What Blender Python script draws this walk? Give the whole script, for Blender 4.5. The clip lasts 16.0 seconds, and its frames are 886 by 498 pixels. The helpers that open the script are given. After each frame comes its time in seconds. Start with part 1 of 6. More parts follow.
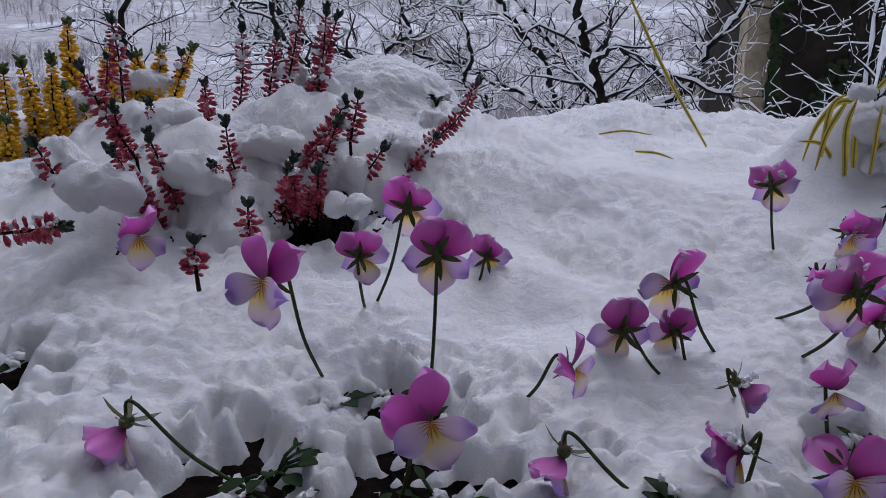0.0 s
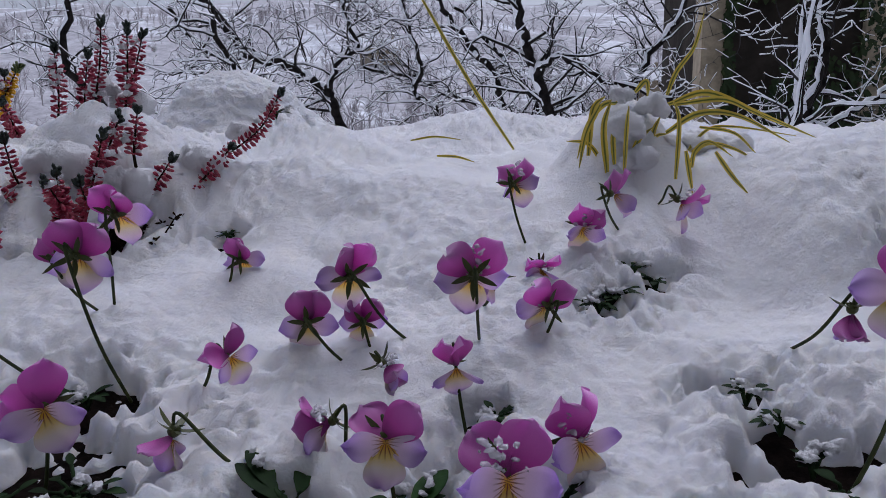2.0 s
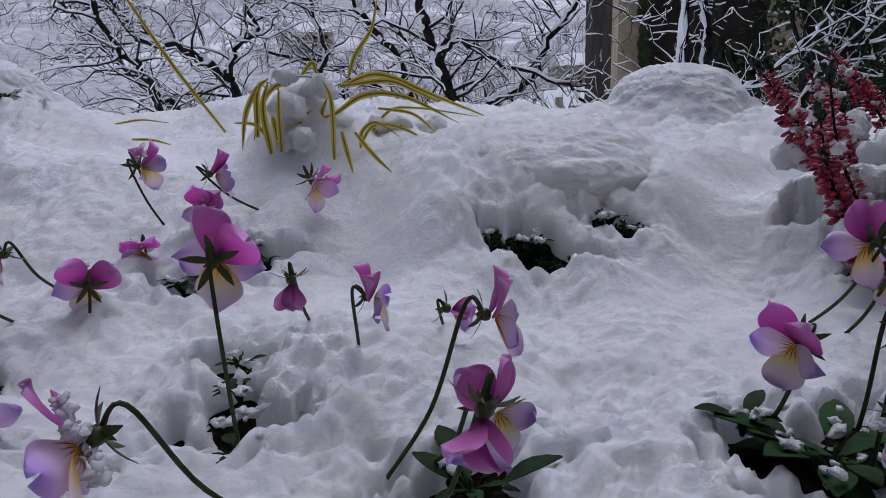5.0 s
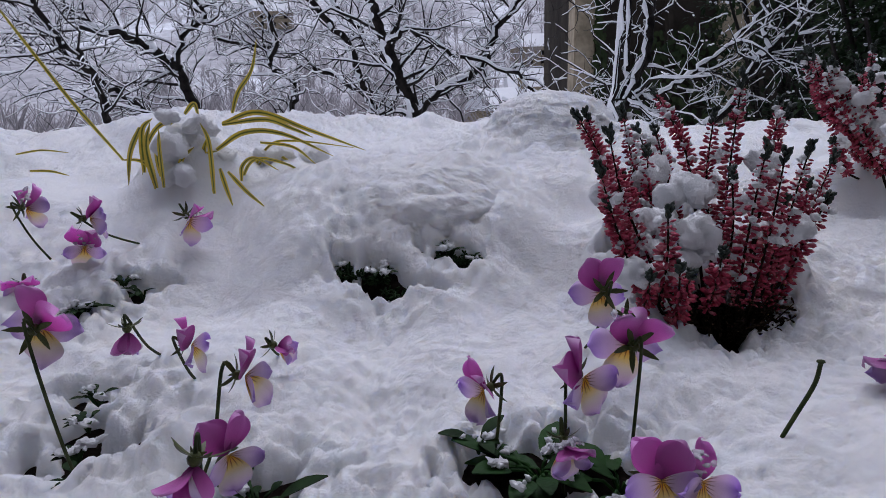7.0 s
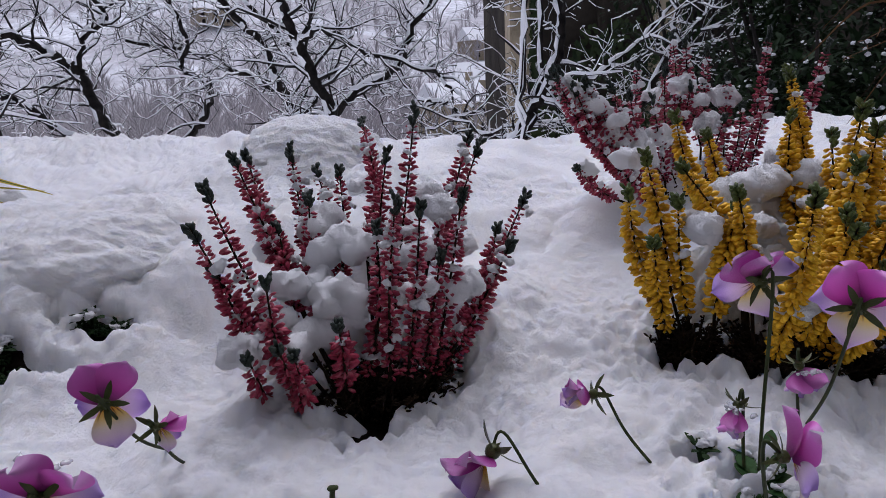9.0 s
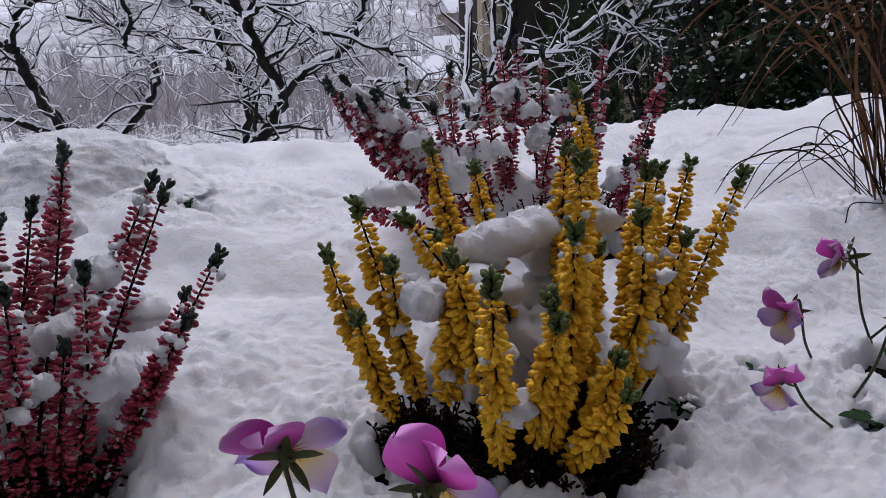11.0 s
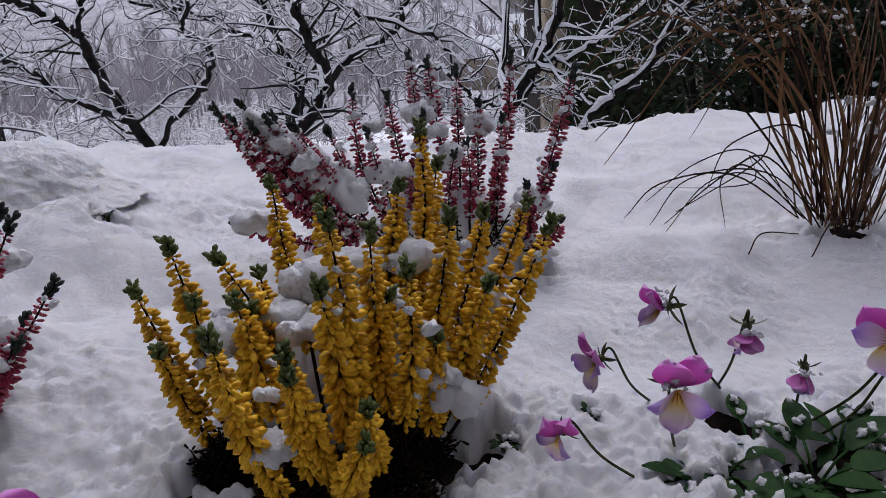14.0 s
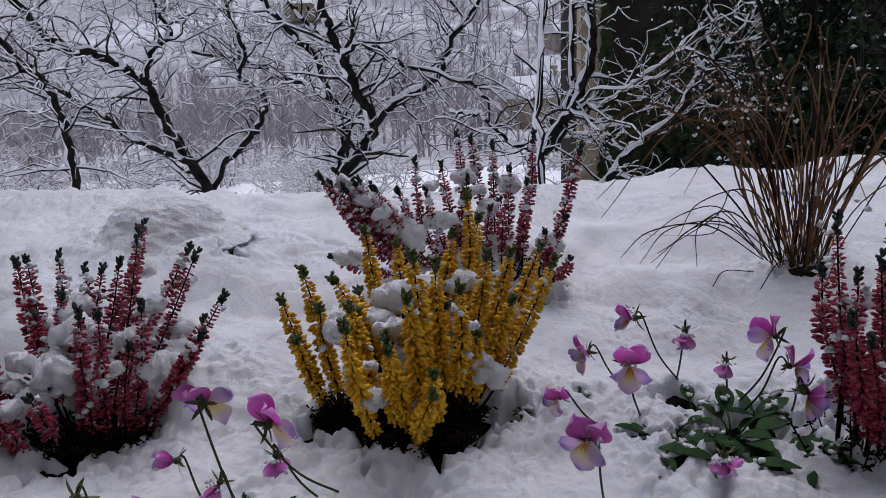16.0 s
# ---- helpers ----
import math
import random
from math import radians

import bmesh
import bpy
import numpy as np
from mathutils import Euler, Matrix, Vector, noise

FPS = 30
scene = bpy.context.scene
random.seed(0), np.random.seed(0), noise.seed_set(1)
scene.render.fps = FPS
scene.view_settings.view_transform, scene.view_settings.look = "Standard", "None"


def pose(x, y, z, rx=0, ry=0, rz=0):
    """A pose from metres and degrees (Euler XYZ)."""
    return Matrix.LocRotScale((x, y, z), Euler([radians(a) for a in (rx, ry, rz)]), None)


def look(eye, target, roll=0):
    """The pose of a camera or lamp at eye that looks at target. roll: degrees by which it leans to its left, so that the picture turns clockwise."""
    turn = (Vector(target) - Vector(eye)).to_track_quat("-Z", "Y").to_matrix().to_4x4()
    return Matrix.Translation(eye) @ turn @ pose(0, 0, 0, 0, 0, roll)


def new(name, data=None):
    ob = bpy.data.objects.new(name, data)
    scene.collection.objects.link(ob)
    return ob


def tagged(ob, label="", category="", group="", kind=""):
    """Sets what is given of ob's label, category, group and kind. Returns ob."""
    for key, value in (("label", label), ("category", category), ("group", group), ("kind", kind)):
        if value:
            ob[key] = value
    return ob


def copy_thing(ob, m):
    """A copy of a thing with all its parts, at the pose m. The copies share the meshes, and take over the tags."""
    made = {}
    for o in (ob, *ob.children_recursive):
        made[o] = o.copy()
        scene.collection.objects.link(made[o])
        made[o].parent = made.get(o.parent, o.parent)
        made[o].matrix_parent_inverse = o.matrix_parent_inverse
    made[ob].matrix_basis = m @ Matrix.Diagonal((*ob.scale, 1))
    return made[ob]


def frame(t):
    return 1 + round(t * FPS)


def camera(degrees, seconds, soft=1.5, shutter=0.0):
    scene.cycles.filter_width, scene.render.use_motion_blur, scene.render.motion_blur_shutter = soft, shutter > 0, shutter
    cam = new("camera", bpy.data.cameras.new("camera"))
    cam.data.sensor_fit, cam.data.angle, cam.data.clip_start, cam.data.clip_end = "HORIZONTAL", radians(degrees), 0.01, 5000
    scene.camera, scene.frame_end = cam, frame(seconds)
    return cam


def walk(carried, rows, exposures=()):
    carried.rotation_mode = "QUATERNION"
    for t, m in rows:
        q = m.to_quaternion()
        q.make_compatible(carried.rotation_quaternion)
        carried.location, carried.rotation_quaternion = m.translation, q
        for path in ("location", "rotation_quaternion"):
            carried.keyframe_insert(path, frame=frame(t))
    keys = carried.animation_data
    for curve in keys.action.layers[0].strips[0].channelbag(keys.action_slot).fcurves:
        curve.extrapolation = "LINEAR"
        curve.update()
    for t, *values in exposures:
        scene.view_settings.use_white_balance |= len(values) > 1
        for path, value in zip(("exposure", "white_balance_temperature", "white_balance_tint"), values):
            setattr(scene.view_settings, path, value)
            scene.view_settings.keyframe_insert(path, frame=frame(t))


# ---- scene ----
cam = camera(67.9, 16.0, soft=0.9)
METRES, EYE, TILT, LEAN, TURN = 1.8, 1.4, -13.0, 0.0, 0.0
ROWS = [
    (0.0, 0.0, 0.0, 0.0, 0.0, 0.0, -0.0),
    (0.5, 0.0192, -0.003, -0.0007, 0.03, 0.33, 0.3),
    (1.0, 0.0462, -0.0082, -0.0034, -0.28, 0.58, 0.74),
    (1.5, 0.0779, -0.0142, -0.0066, -1.3, 0.94, 1.68),
    (2.0, 0.1142, -0.0203, -0.008, -2.02, 0.96, 2.07),
    (2.5, 0.1463, -0.0228, -0.0158, -2.75, 0.93, 2.37),
    (3.0, 0.1607, -0.0267, -0.0201, -3.49, 0.74, 2.58),
    (3.5, 0.1809, -0.0265, -0.0208, -4.32, 0.48, 2.85),
    (4.0, 0.2054, -0.0239, -0.0249, -5.3, 0.22, 3.1),
    (4.5, 0.2475, -0.0288, -0.0237, -6.35, -0.08, 3.33),
    (7.0, 0.3388, -0.0945, 0.0048, -10.32, -2.29, 4.18),
    (7.5, 0.3635, -0.1007, 0.0092, -11.23, -2.48, 4.65),
    (8.0, 0.4076, -0.0995, 0.0155, -12.23, -2.76, 5.14),
    (8.5, 0.4624, -0.0885, 0.015, -13.27, -2.94, 5.65),
    (9.0, 0.5113, -0.0817, 0.0234, -14.3, -3.1, 6.06),
    (9.5, 0.5469, -0.0661, 0.0369, -15.19, -3.45, 6.39),
    (10.0, 0.5852, -0.0612, 0.0434, -15.98, -3.95, 6.62),
    (12.5, 0.7382, -0.0327, 0.0498, -13.89, -7.11, 6.12),
    (13.0, 0.7472, -0.0367, 0.0519, -12.6, -7.09, 5.94),
    (13.5, 0.7579, -0.0554, 0.0549, -11.47, -6.88, 5.71),
    (14.0, 0.7723, -0.0807, 0.062, -10.28, -6.53, 5.32),
    (14.5, 0.7737, -0.1115, 0.0715, -9.21, -5.94, 5.08),
    (15.0, 0.7704, -0.1342, 0.071, -8.48, -5.08, 4.94),
    (15.5, 0.7552, -0.1833, 0.0687, -7.83, -4.16, 4.77),
    (16.0, 0.7438, -0.2279, 0.0725, -7.14, -3.03, 4.68),
]
walk(cam, [(t, pose(0, 0, EYE, TILT, LEAN, TURN) @ pose(METRES * x, METRES * y, METRES * z, 90 + pitch, roll, yaw)) for t, x, y, z, yaw, pitch, roll in ROWS],
     exposures=[(0.0, -0.12, 5620, 20), (5.0, -0.17, 5620, 19), (9.5, 0.13, 5820, 21), (13.0, 0.03, 5870, 21), (16.0, -0.18, 5820, 20)])

# ---- light ----
world = bpy.data.worlds.new("overcast")
scene.world = world
world.use_nodes = True
wn = world.node_tree
sky = wn.nodes.new("ShaderNodeTexSky")
sky.sky_type, sky.sun_disc = "NISHITA", False
sky.sun_elevation, sky.sun_rotation = radians(60), radians(18)
sky.air_density, sky.dust_density, sky.ozone_density = 1.0, 3.0, 1.0
soft_sky = wn.nodes.new("ShaderNodeHueSaturation")
soft_sky.inputs["Saturation"].default_value = 0.35
wn.links.new(sky.outputs[0], soft_sky.inputs["Color"])
wn.links.new(soft_sky.outputs[0], wn.nodes["Background"].inputs[0])
wn.nodes["Background"].inputs[1].default_value = 0.088
sun = new("sun", bpy.data.lights.new("sun", "SUN"))
sun.data.energy, sun.data.angle, sun.data.color = 1.60, radians(50), (1.0, 0.97, 0.93)
sun.matrix_world = look((2, 6, 11.0), (0, 0, 0))


# ---- materials ----
def material(name, rough=0.6, metal=0.0):
    m = bpy.data.materials.new(name)
    m.use_nodes = True
    b = m.node_tree.nodes["Principled BSDF"]
    b.inputs["Roughness"].default_value, b.inputs["Metallic"].default_value = rough, metal
    return m, m.node_tree, b


def ramp(nt, source, stops):
    r = nt.nodes.new("ShaderNodeValToRGB")
    while len(r.color_ramp.elements) < len(stops):
        r.color_ramp.elements.new(0.5)
    for e, (p, c) in zip(r.color_ramp.elements, stops):
        e.position, e.color = p, (*c, 1)
    nt.links.new(source, r.inputs[0])
    return r.outputs[0]


def noise_of(nt, scale, detail=5, rough=0.55, coords="Object"):
    tc = nt.nodes.new("ShaderNodeTexCoord")
    n = nt.nodes.new("ShaderNodeTexNoise")
    n.inputs["Scale"].default_value, n.inputs["Detail"].default_value, n.inputs["Roughness"].default_value = scale, detail, rough
    nt.links.new(tc.outputs[coords], n.inputs["Vector"])
    return n.outputs["Fac"]


def bump(nt, b, source, strength, distance):
    n = nt.nodes.new("ShaderNodeBump")
    n.inputs["Strength"].default_value, n.inputs["Distance"].default_value = strength, distance
    nt.links.new(source, n.inputs["Height"])
    old = b.inputs["Normal"].links
    if old:
        nt.links.new(old[0].from_socket, n.inputs["Normal"])
    nt.links.new(n.outputs[0], b.inputs["Normal"])


def mix(nt, fac, a, c, mode="MIX"):
    x = nt.nodes.new("ShaderNodeMix")
    x.data_type, x.blend_type = "RGBA", mode
    for sock, v in ((x.inputs[0], fac), (x.inputs[6], a), (x.inputs[7], c)):
        if isinstance(v, (int, float)):
            sock.default_value = v
        elif isinstance(v, tuple):
            sock.default_value = (*v, 1)
        else:
            nt.links.new(v, sock)
    return x.outputs[2]


def blotchy(name, stops, scale, rough=0.7, bumps=(), fine=None, coords="Object", gloss=0.25):
    m, nt, b = material(name, rough)
    b.inputs["Specular IOR Level"].default_value = gloss
    colour = ramp(nt, noise_of(nt, scale, coords=coords), stops)
    if fine:
        colour = mix(nt, 0.5, colour, ramp(nt, noise_of(nt, fine, coords=coords), ((0.3, (0.55, 0.55, 0.55)), (0.7, (1.3, 1.3, 1.3)))), "MULTIPLY")
    nt.links.new(colour, b.inputs["Base Color"])
    for s, k, d in bumps:
        bump(nt, b, noise_of(nt, s, coords=coords), k, d)
    return m


SNOW, nt, b = material("snow", 0.55)
nt.links.new(ramp(nt, noise_of(nt, 9), ((0.3, (0.87, 0.88, 0.905)), (0.7, (0.935, 0.94, 0.95)))), b.inputs["Base Color"])


def grains(nt, scale):
    """Rounded grains, high at their middles."""
    tc = nt.nodes.new("ShaderNodeTexCoord")
    v = nt.nodes.new("ShaderNodeTexVoronoi")
    v.feature, v.inputs["Scale"].default_value = "SMOOTH_F1", scale
    v.inputs["Smoothness"].default_value, v.inputs["Randomness"].default_value = 0.35, 1.0
    nt.links.new(tc.outputs["Object"], v.inputs["Vector"])
    inv = nt.nodes.new("ShaderNodeMath")
    inv.operation = "SUBTRACT"
    inv.inputs[0].default_value = 1.0
    nt.links.new(v.outputs["Distance"], inv.inputs[1])
    return inv.outputs[0]


bump(nt, b, grains(nt, 240), 0.35, 0.003)
bump(nt, b, noise_of(nt, 70, 9, 0.78), 0.9, 0.012)
bump(nt, b, noise_of(nt, 480, 5, 0.75), 0.45, 0.002)
b.inputs["Subsurface Weight"].default_value = 0.6
b.inputs["Subsurface Radius"].default_value = (0.0042, 0.0046, 0.0054)
b.inputs["Subsurface Scale"].default_value = 1.0
b.inputs["Specular IOR Level"].default_value = 0.3
TREE_SNOW, nt, b = material("snow_on_trees", 0.6)
nt.links.new(ramp(nt, noise_of(nt, 3), ((0.3, (0.92, 0.93, 0.95)), (0.7, (0.97, 0.975, 0.98)))), b.inputs["Base Color"])
bump(nt, b, noise_of(nt, 220, 6, 0.75), 0.7, 0.002)
LOOSE_SNOW, nt, b = material("loose_snow", 0.6)
nt.links.new(ramp(nt, noise_of(nt, 20), ((0.3, (0.90, 0.91, 0.93)), (0.7, (0.96, 0.965, 0.97)))), b.inputs["Base Color"])
bump(nt, b, noise_of(nt, 200, 6, 0.8), 0.9, 0.005)
bump(nt, b, noise_of(nt, 520, 4, 0.75), 0.7, 0.002)
WET_ICE, nt, b = material("wet_ice", 0.22)
nt.links.new(ramp(nt, noise_of(nt, 300), ((0.3, (0.80, 0.80, 0.84)), (0.7, (0.95, 0.95, 0.97)))), b.inputs["Base Color"])
b.inputs["Transmission Weight"].default_value, b.inputs["IOR"].default_value = 0.6, 1.25
SOIL = blotchy("wet_soil", ((0.3, (0.003, 0.0025, 0.0025)), (0.7, (0.014, 0.010, 0.008))), 60, 0.95, ((90, 0.9, 0.006),), 300, gloss=0.02)
BARK = blotchy("dark_wet_bark", ((0.35, (0.007, 0.006, 0.006)), (0.7, (0.030, 0.025, 0.022))), 14, 0.8, ((60, 0.8, 0.01),), gloss=0.1)
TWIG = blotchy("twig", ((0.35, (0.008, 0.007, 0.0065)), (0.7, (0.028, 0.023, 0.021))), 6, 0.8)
# Distance haze is put into the next two colours, far paler than the twig above.
HAZY_TWIG = blotchy("hazy_twig", ((0.35, (0.21, 0.19, 0.19)), (0.7, (0.42, 0.38, 0.37))), 0.4, 0.9)
HAZY_WOOD = blotchy("hazy_wood", ((0.35, (0.32, 0.30, 0.305)), (0.7, (0.54, 0.50, 0.50))), 0.02, 0.95)
RUSSET = blotchy("russet_twig", ((0.35, (0.13, 0.08, 0.08)), (0.7, (0.25, 0.16, 0.16))), 0.4, 0.9)
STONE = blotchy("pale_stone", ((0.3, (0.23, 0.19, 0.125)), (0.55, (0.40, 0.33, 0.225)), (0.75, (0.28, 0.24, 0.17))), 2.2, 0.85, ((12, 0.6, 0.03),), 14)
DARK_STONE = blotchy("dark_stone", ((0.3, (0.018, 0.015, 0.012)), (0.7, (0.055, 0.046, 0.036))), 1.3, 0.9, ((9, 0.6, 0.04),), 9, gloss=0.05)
# Pale to throw light forward; only the unseen wall and overhang use it.
PALE_BOUNCE = blotchy("pale_bounce", ((0.3, (0.48, 0.47, 0.45)), (0.7, (0.58, 0.57, 0.55))), 3, 0.9, ((50, 0.3, 0.01),), 20)
FOLIAGE = blotchy("evergreen_leaf", ((0.3, (0.006, 0.013, 0.006)), (0.7, (0.020, 0.038, 0.014))), 5, 0.7, gloss=0.06)
IVY = blotchy("ivy_leaf", ((0.3, (0.014, 0.026, 0.012)), (0.7, (0.055, 0.070, 0.028))), 3, 0.7, gloss=0.08)
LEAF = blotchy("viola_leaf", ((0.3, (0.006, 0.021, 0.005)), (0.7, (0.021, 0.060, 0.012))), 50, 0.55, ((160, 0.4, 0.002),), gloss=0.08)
# Darker copy of the viola leaf, with the shade of the gaps in its green.
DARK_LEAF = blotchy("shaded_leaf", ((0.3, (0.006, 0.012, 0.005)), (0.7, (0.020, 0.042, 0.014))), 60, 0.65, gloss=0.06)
STEM = blotchy("viola_stem", ((0.3, (0.018, 0.028, 0.010)), (0.7, (0.055, 0.065, 0.024))), 90, 0.55, gloss=0.1)
SEPAL = blotchy("sepal", ((0.3, (0.022, 0.034, 0.010)), (0.7, (0.085, 0.090, 0.024))), 120, 0.4)
RED_BELL = blotchy("red_heather_bell", ((0.30, (0.11, 0.008, 0.022)), (0.50, (0.34, 0.028, 0.064)), (0.66, (0.47, 0.13, 0.16)), (0.80, (0.60, 0.36, 0.36))), 75, 0.5, (), 260)
YELLOW_BELL = blotchy("yellow_heather_bell", ((0.30, (0.34, 0.15, 0.004)), (0.50, (0.76, 0.42, 0.008)), (0.75, (0.88, 0.56, 0.03))), 60, 0.5, (), 240)
# Browns taken near black so the feet of the heathers look shaded.
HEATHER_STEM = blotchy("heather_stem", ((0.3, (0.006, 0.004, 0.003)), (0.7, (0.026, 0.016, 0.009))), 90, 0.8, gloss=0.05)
RED_TIP = blotchy("dark_shoot_tip", ((0.3, (0.008, 0.014, 0.012)), (0.7, (0.024, 0.034, 0.024))), 150, 0.5)
GREEN_TIP = blotchy("green_shoot_tip", ((0.3, (0.022, 0.038, 0.008)), (0.7, (0.110, 0.140, 0.030))), 150, 0.5)
STRAW = blotchy("dead_grass", ((0.3, (0.07, 0.032, 0.014)), (0.55, (0.18, 0.085, 0.032)), (0.75, (0.32, 0.19, 0.09))), 14, 0.6)
DARK_STRAW = blotchy("dark_grass", ((0.3, (0.014, 0.009, 0.008)), (0.7, (0.055, 0.032, 0.020))), 14, 0.8, gloss=0.08)


def petal_material(name, stops, lines=False):
    m, nt, b = material(name, 0.38)
    uv = nt.nodes.new("ShaderNodeUVMap")
    uv.uv_map = "petal"
    sep = nt.nodes.new("ShaderNodeSeparateXYZ")
    nt.links.new(uv.outputs[0], sep.inputs[0])
    wob = nt.nodes.new("ShaderNodeMath")
    wob.operation = "MULTIPLY_ADD"
    nt.links.new(noise_of(nt, 110, 4), wob.inputs[0])
    wob.inputs[1].default_value = 0.30
    off = nt.nodes.new("ShaderNodeMath")
    off.operation = "SUBTRACT"
    nt.links.new(sep.outputs[1], off.inputs[0])
    off.inputs[1].default_value = 0.15
    nt.links.new(off.outputs[0], wob.inputs[2])
    colour = ramp(nt, wob.outputs[0], stops)
    if lines:
        w = nt.nodes.new("ShaderNodeTexWave")
        w.bands_direction = "X"
        w.inputs["Scale"].default_value, w.inputs["Distortion"].default_value = 1.6, 0.6
        nt.links.new(uv.outputs[0], w.inputs["Vector"])
        near = ramp(nt, sep.outputs[1], ((0.12, (1, 1, 1)), (0.34, (0, 0, 0))))
        line = mix(nt, 1.0, ramp(nt, w.outputs["Fac"], ((0.72, (0, 0, 0)), (0.90, (1, 1, 1)))), near, "MULTIPLY")
        colour = mix(nt, line, colour, (0.22, 0.07, 0.04))
    info = nt.nodes.new("ShaderNodeObjectInfo")
    vary = nt.nodes.new("ShaderNodeHueSaturation")
    shade = nt.nodes.new("ShaderNodeMapRange")
    shade.inputs[3].default_value, shade.inputs[4].default_value = 0.72, 1.15
    nt.links.new(info.outputs["Random"], shade.inputs[0])
    nt.links.new(shade.outputs[0], vary.inputs["Value"])
    nt.links.new(colour, vary.inputs["Color"])
    veins = mix(nt, 0.35, vary.outputs[0], ramp(nt, noise_of(nt, 320, 3), ((0.35, (0.7, 0.7, 0.7)), (0.65, (1.2, 1.2, 1.2)))), "MULTIPLY")
    nt.links.new(veins, b.inputs["Base Color"])
    b.inputs["Coat Weight"].default_value, b.inputs["Coat Roughness"].default_value = 0.25, 0.15
    bump(nt, b, noise_of(nt, 260, 4), 0.35, 0.0008)
    tr = nt.nodes.new("ShaderNodeBsdfTranslucent")
    nt.links.new(veins, tr.inputs[0])
    both = nt.nodes.new("ShaderNodeMixShader")
    both.inputs[0].default_value = 0.5
    nt.links.new(b.outputs[0], both.inputs[1])
    nt.links.new(tr.outputs[0], both.inputs[2])
    nt.links.new(both.outputs[0], nt.nodes["Material Output"].inputs[0])
    return m


UPPER = petal_material("upper_petal", ((0.05, (0.30, 0.03, 0.21)), (0.35, (0.66, 0.11, 0.51)), (0.85, (0.78, 0.27, 0.70)), (1.0, (0.85, 0.50, 0.83))))
SIDE = petal_material("side_petal", ((0.04, (0.80, 0.46, 0.05)), (0.18, (0.84, 0.68, 0.74)), (0.60, (0.82, 0.66, 0.88)), (1.0, (0.60, 0.40, 0.82))), True)
LOWER = petal_material("lower_petal", ((0.06, (0.90, 0.48, 0.02)), (0.26, (0.92, 0.74, 0.24)), (0.50, (0.88, 0.80, 0.70)), (0.78, (0.86, 0.72, 0.84)), (1.0, (0.68, 0.50, 0.82))), True)

SEDGE, nt, b = material("variegated_blade", 0.4)
uv = nt.nodes.new("ShaderNodeUVMap")
uv.uv_map = "petal"
sep = nt.nodes.new("ShaderNodeSeparateXYZ")
nt.links.new(uv.outputs[0], sep.inputs[0])
band = ramp(nt, sep.outputs[0], ((0.0, (0.78, 0.60, 0.06)), (0.32, (0.68, 0.52, 0.05)), (0.42, (0.12, 0.17, 0.02)), (0.60, (0.14, 0.18, 0.02)), (0.70, (0.70, 0.54, 0.06)), (1.0, (0.80, 0.64, 0.10))))
nt.links.new(mix(nt, 0.5, band, ramp(nt, noise_of(nt, 40), ((0.3, (0.45, 0.45, 0.45)), (0.7, (1.2, 1.2, 1.2)))), "MULTIPLY"), b.inputs["Base Color"])

# White patches are snow; the woods' greys are lifted to stand in for haze.
HILL, nt, b = material("hazy_hillside", 0.95)
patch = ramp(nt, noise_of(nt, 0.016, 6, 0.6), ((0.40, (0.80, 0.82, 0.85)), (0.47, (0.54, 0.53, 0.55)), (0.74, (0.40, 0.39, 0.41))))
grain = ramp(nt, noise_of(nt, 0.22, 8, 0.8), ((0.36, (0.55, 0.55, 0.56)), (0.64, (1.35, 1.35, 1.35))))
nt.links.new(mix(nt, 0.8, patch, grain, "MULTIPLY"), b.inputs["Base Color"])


# ---- mesh tools ----
def mesh_object(name, verts, faces, mat, parent=None, label="", smooth=True, uvs=None):
    me = bpy.data.meshes.new(name)
    me.from_pydata([tuple(v) for v in verts], [], faces)
    me.materials.append(mat)
    if smooth:
        me.polygons.foreach_set("use_smooth", [True] * len(me.polygons))
    if uvs is not None:
        layer = me.uv_layers.new(name="petal")
        idx = np.empty(len(me.loops), dtype=np.int32)
        me.loops.foreach_get("vertex_index", idx)
        layer.data.foreach_set("uv", np.asarray(uvs, dtype=np.float32)[idx].ravel())
    me.update()
    ob = new(name, me)
    if parent is not None:
        ob.parent = parent
    if label:
        ob["label"] = label
    return ob


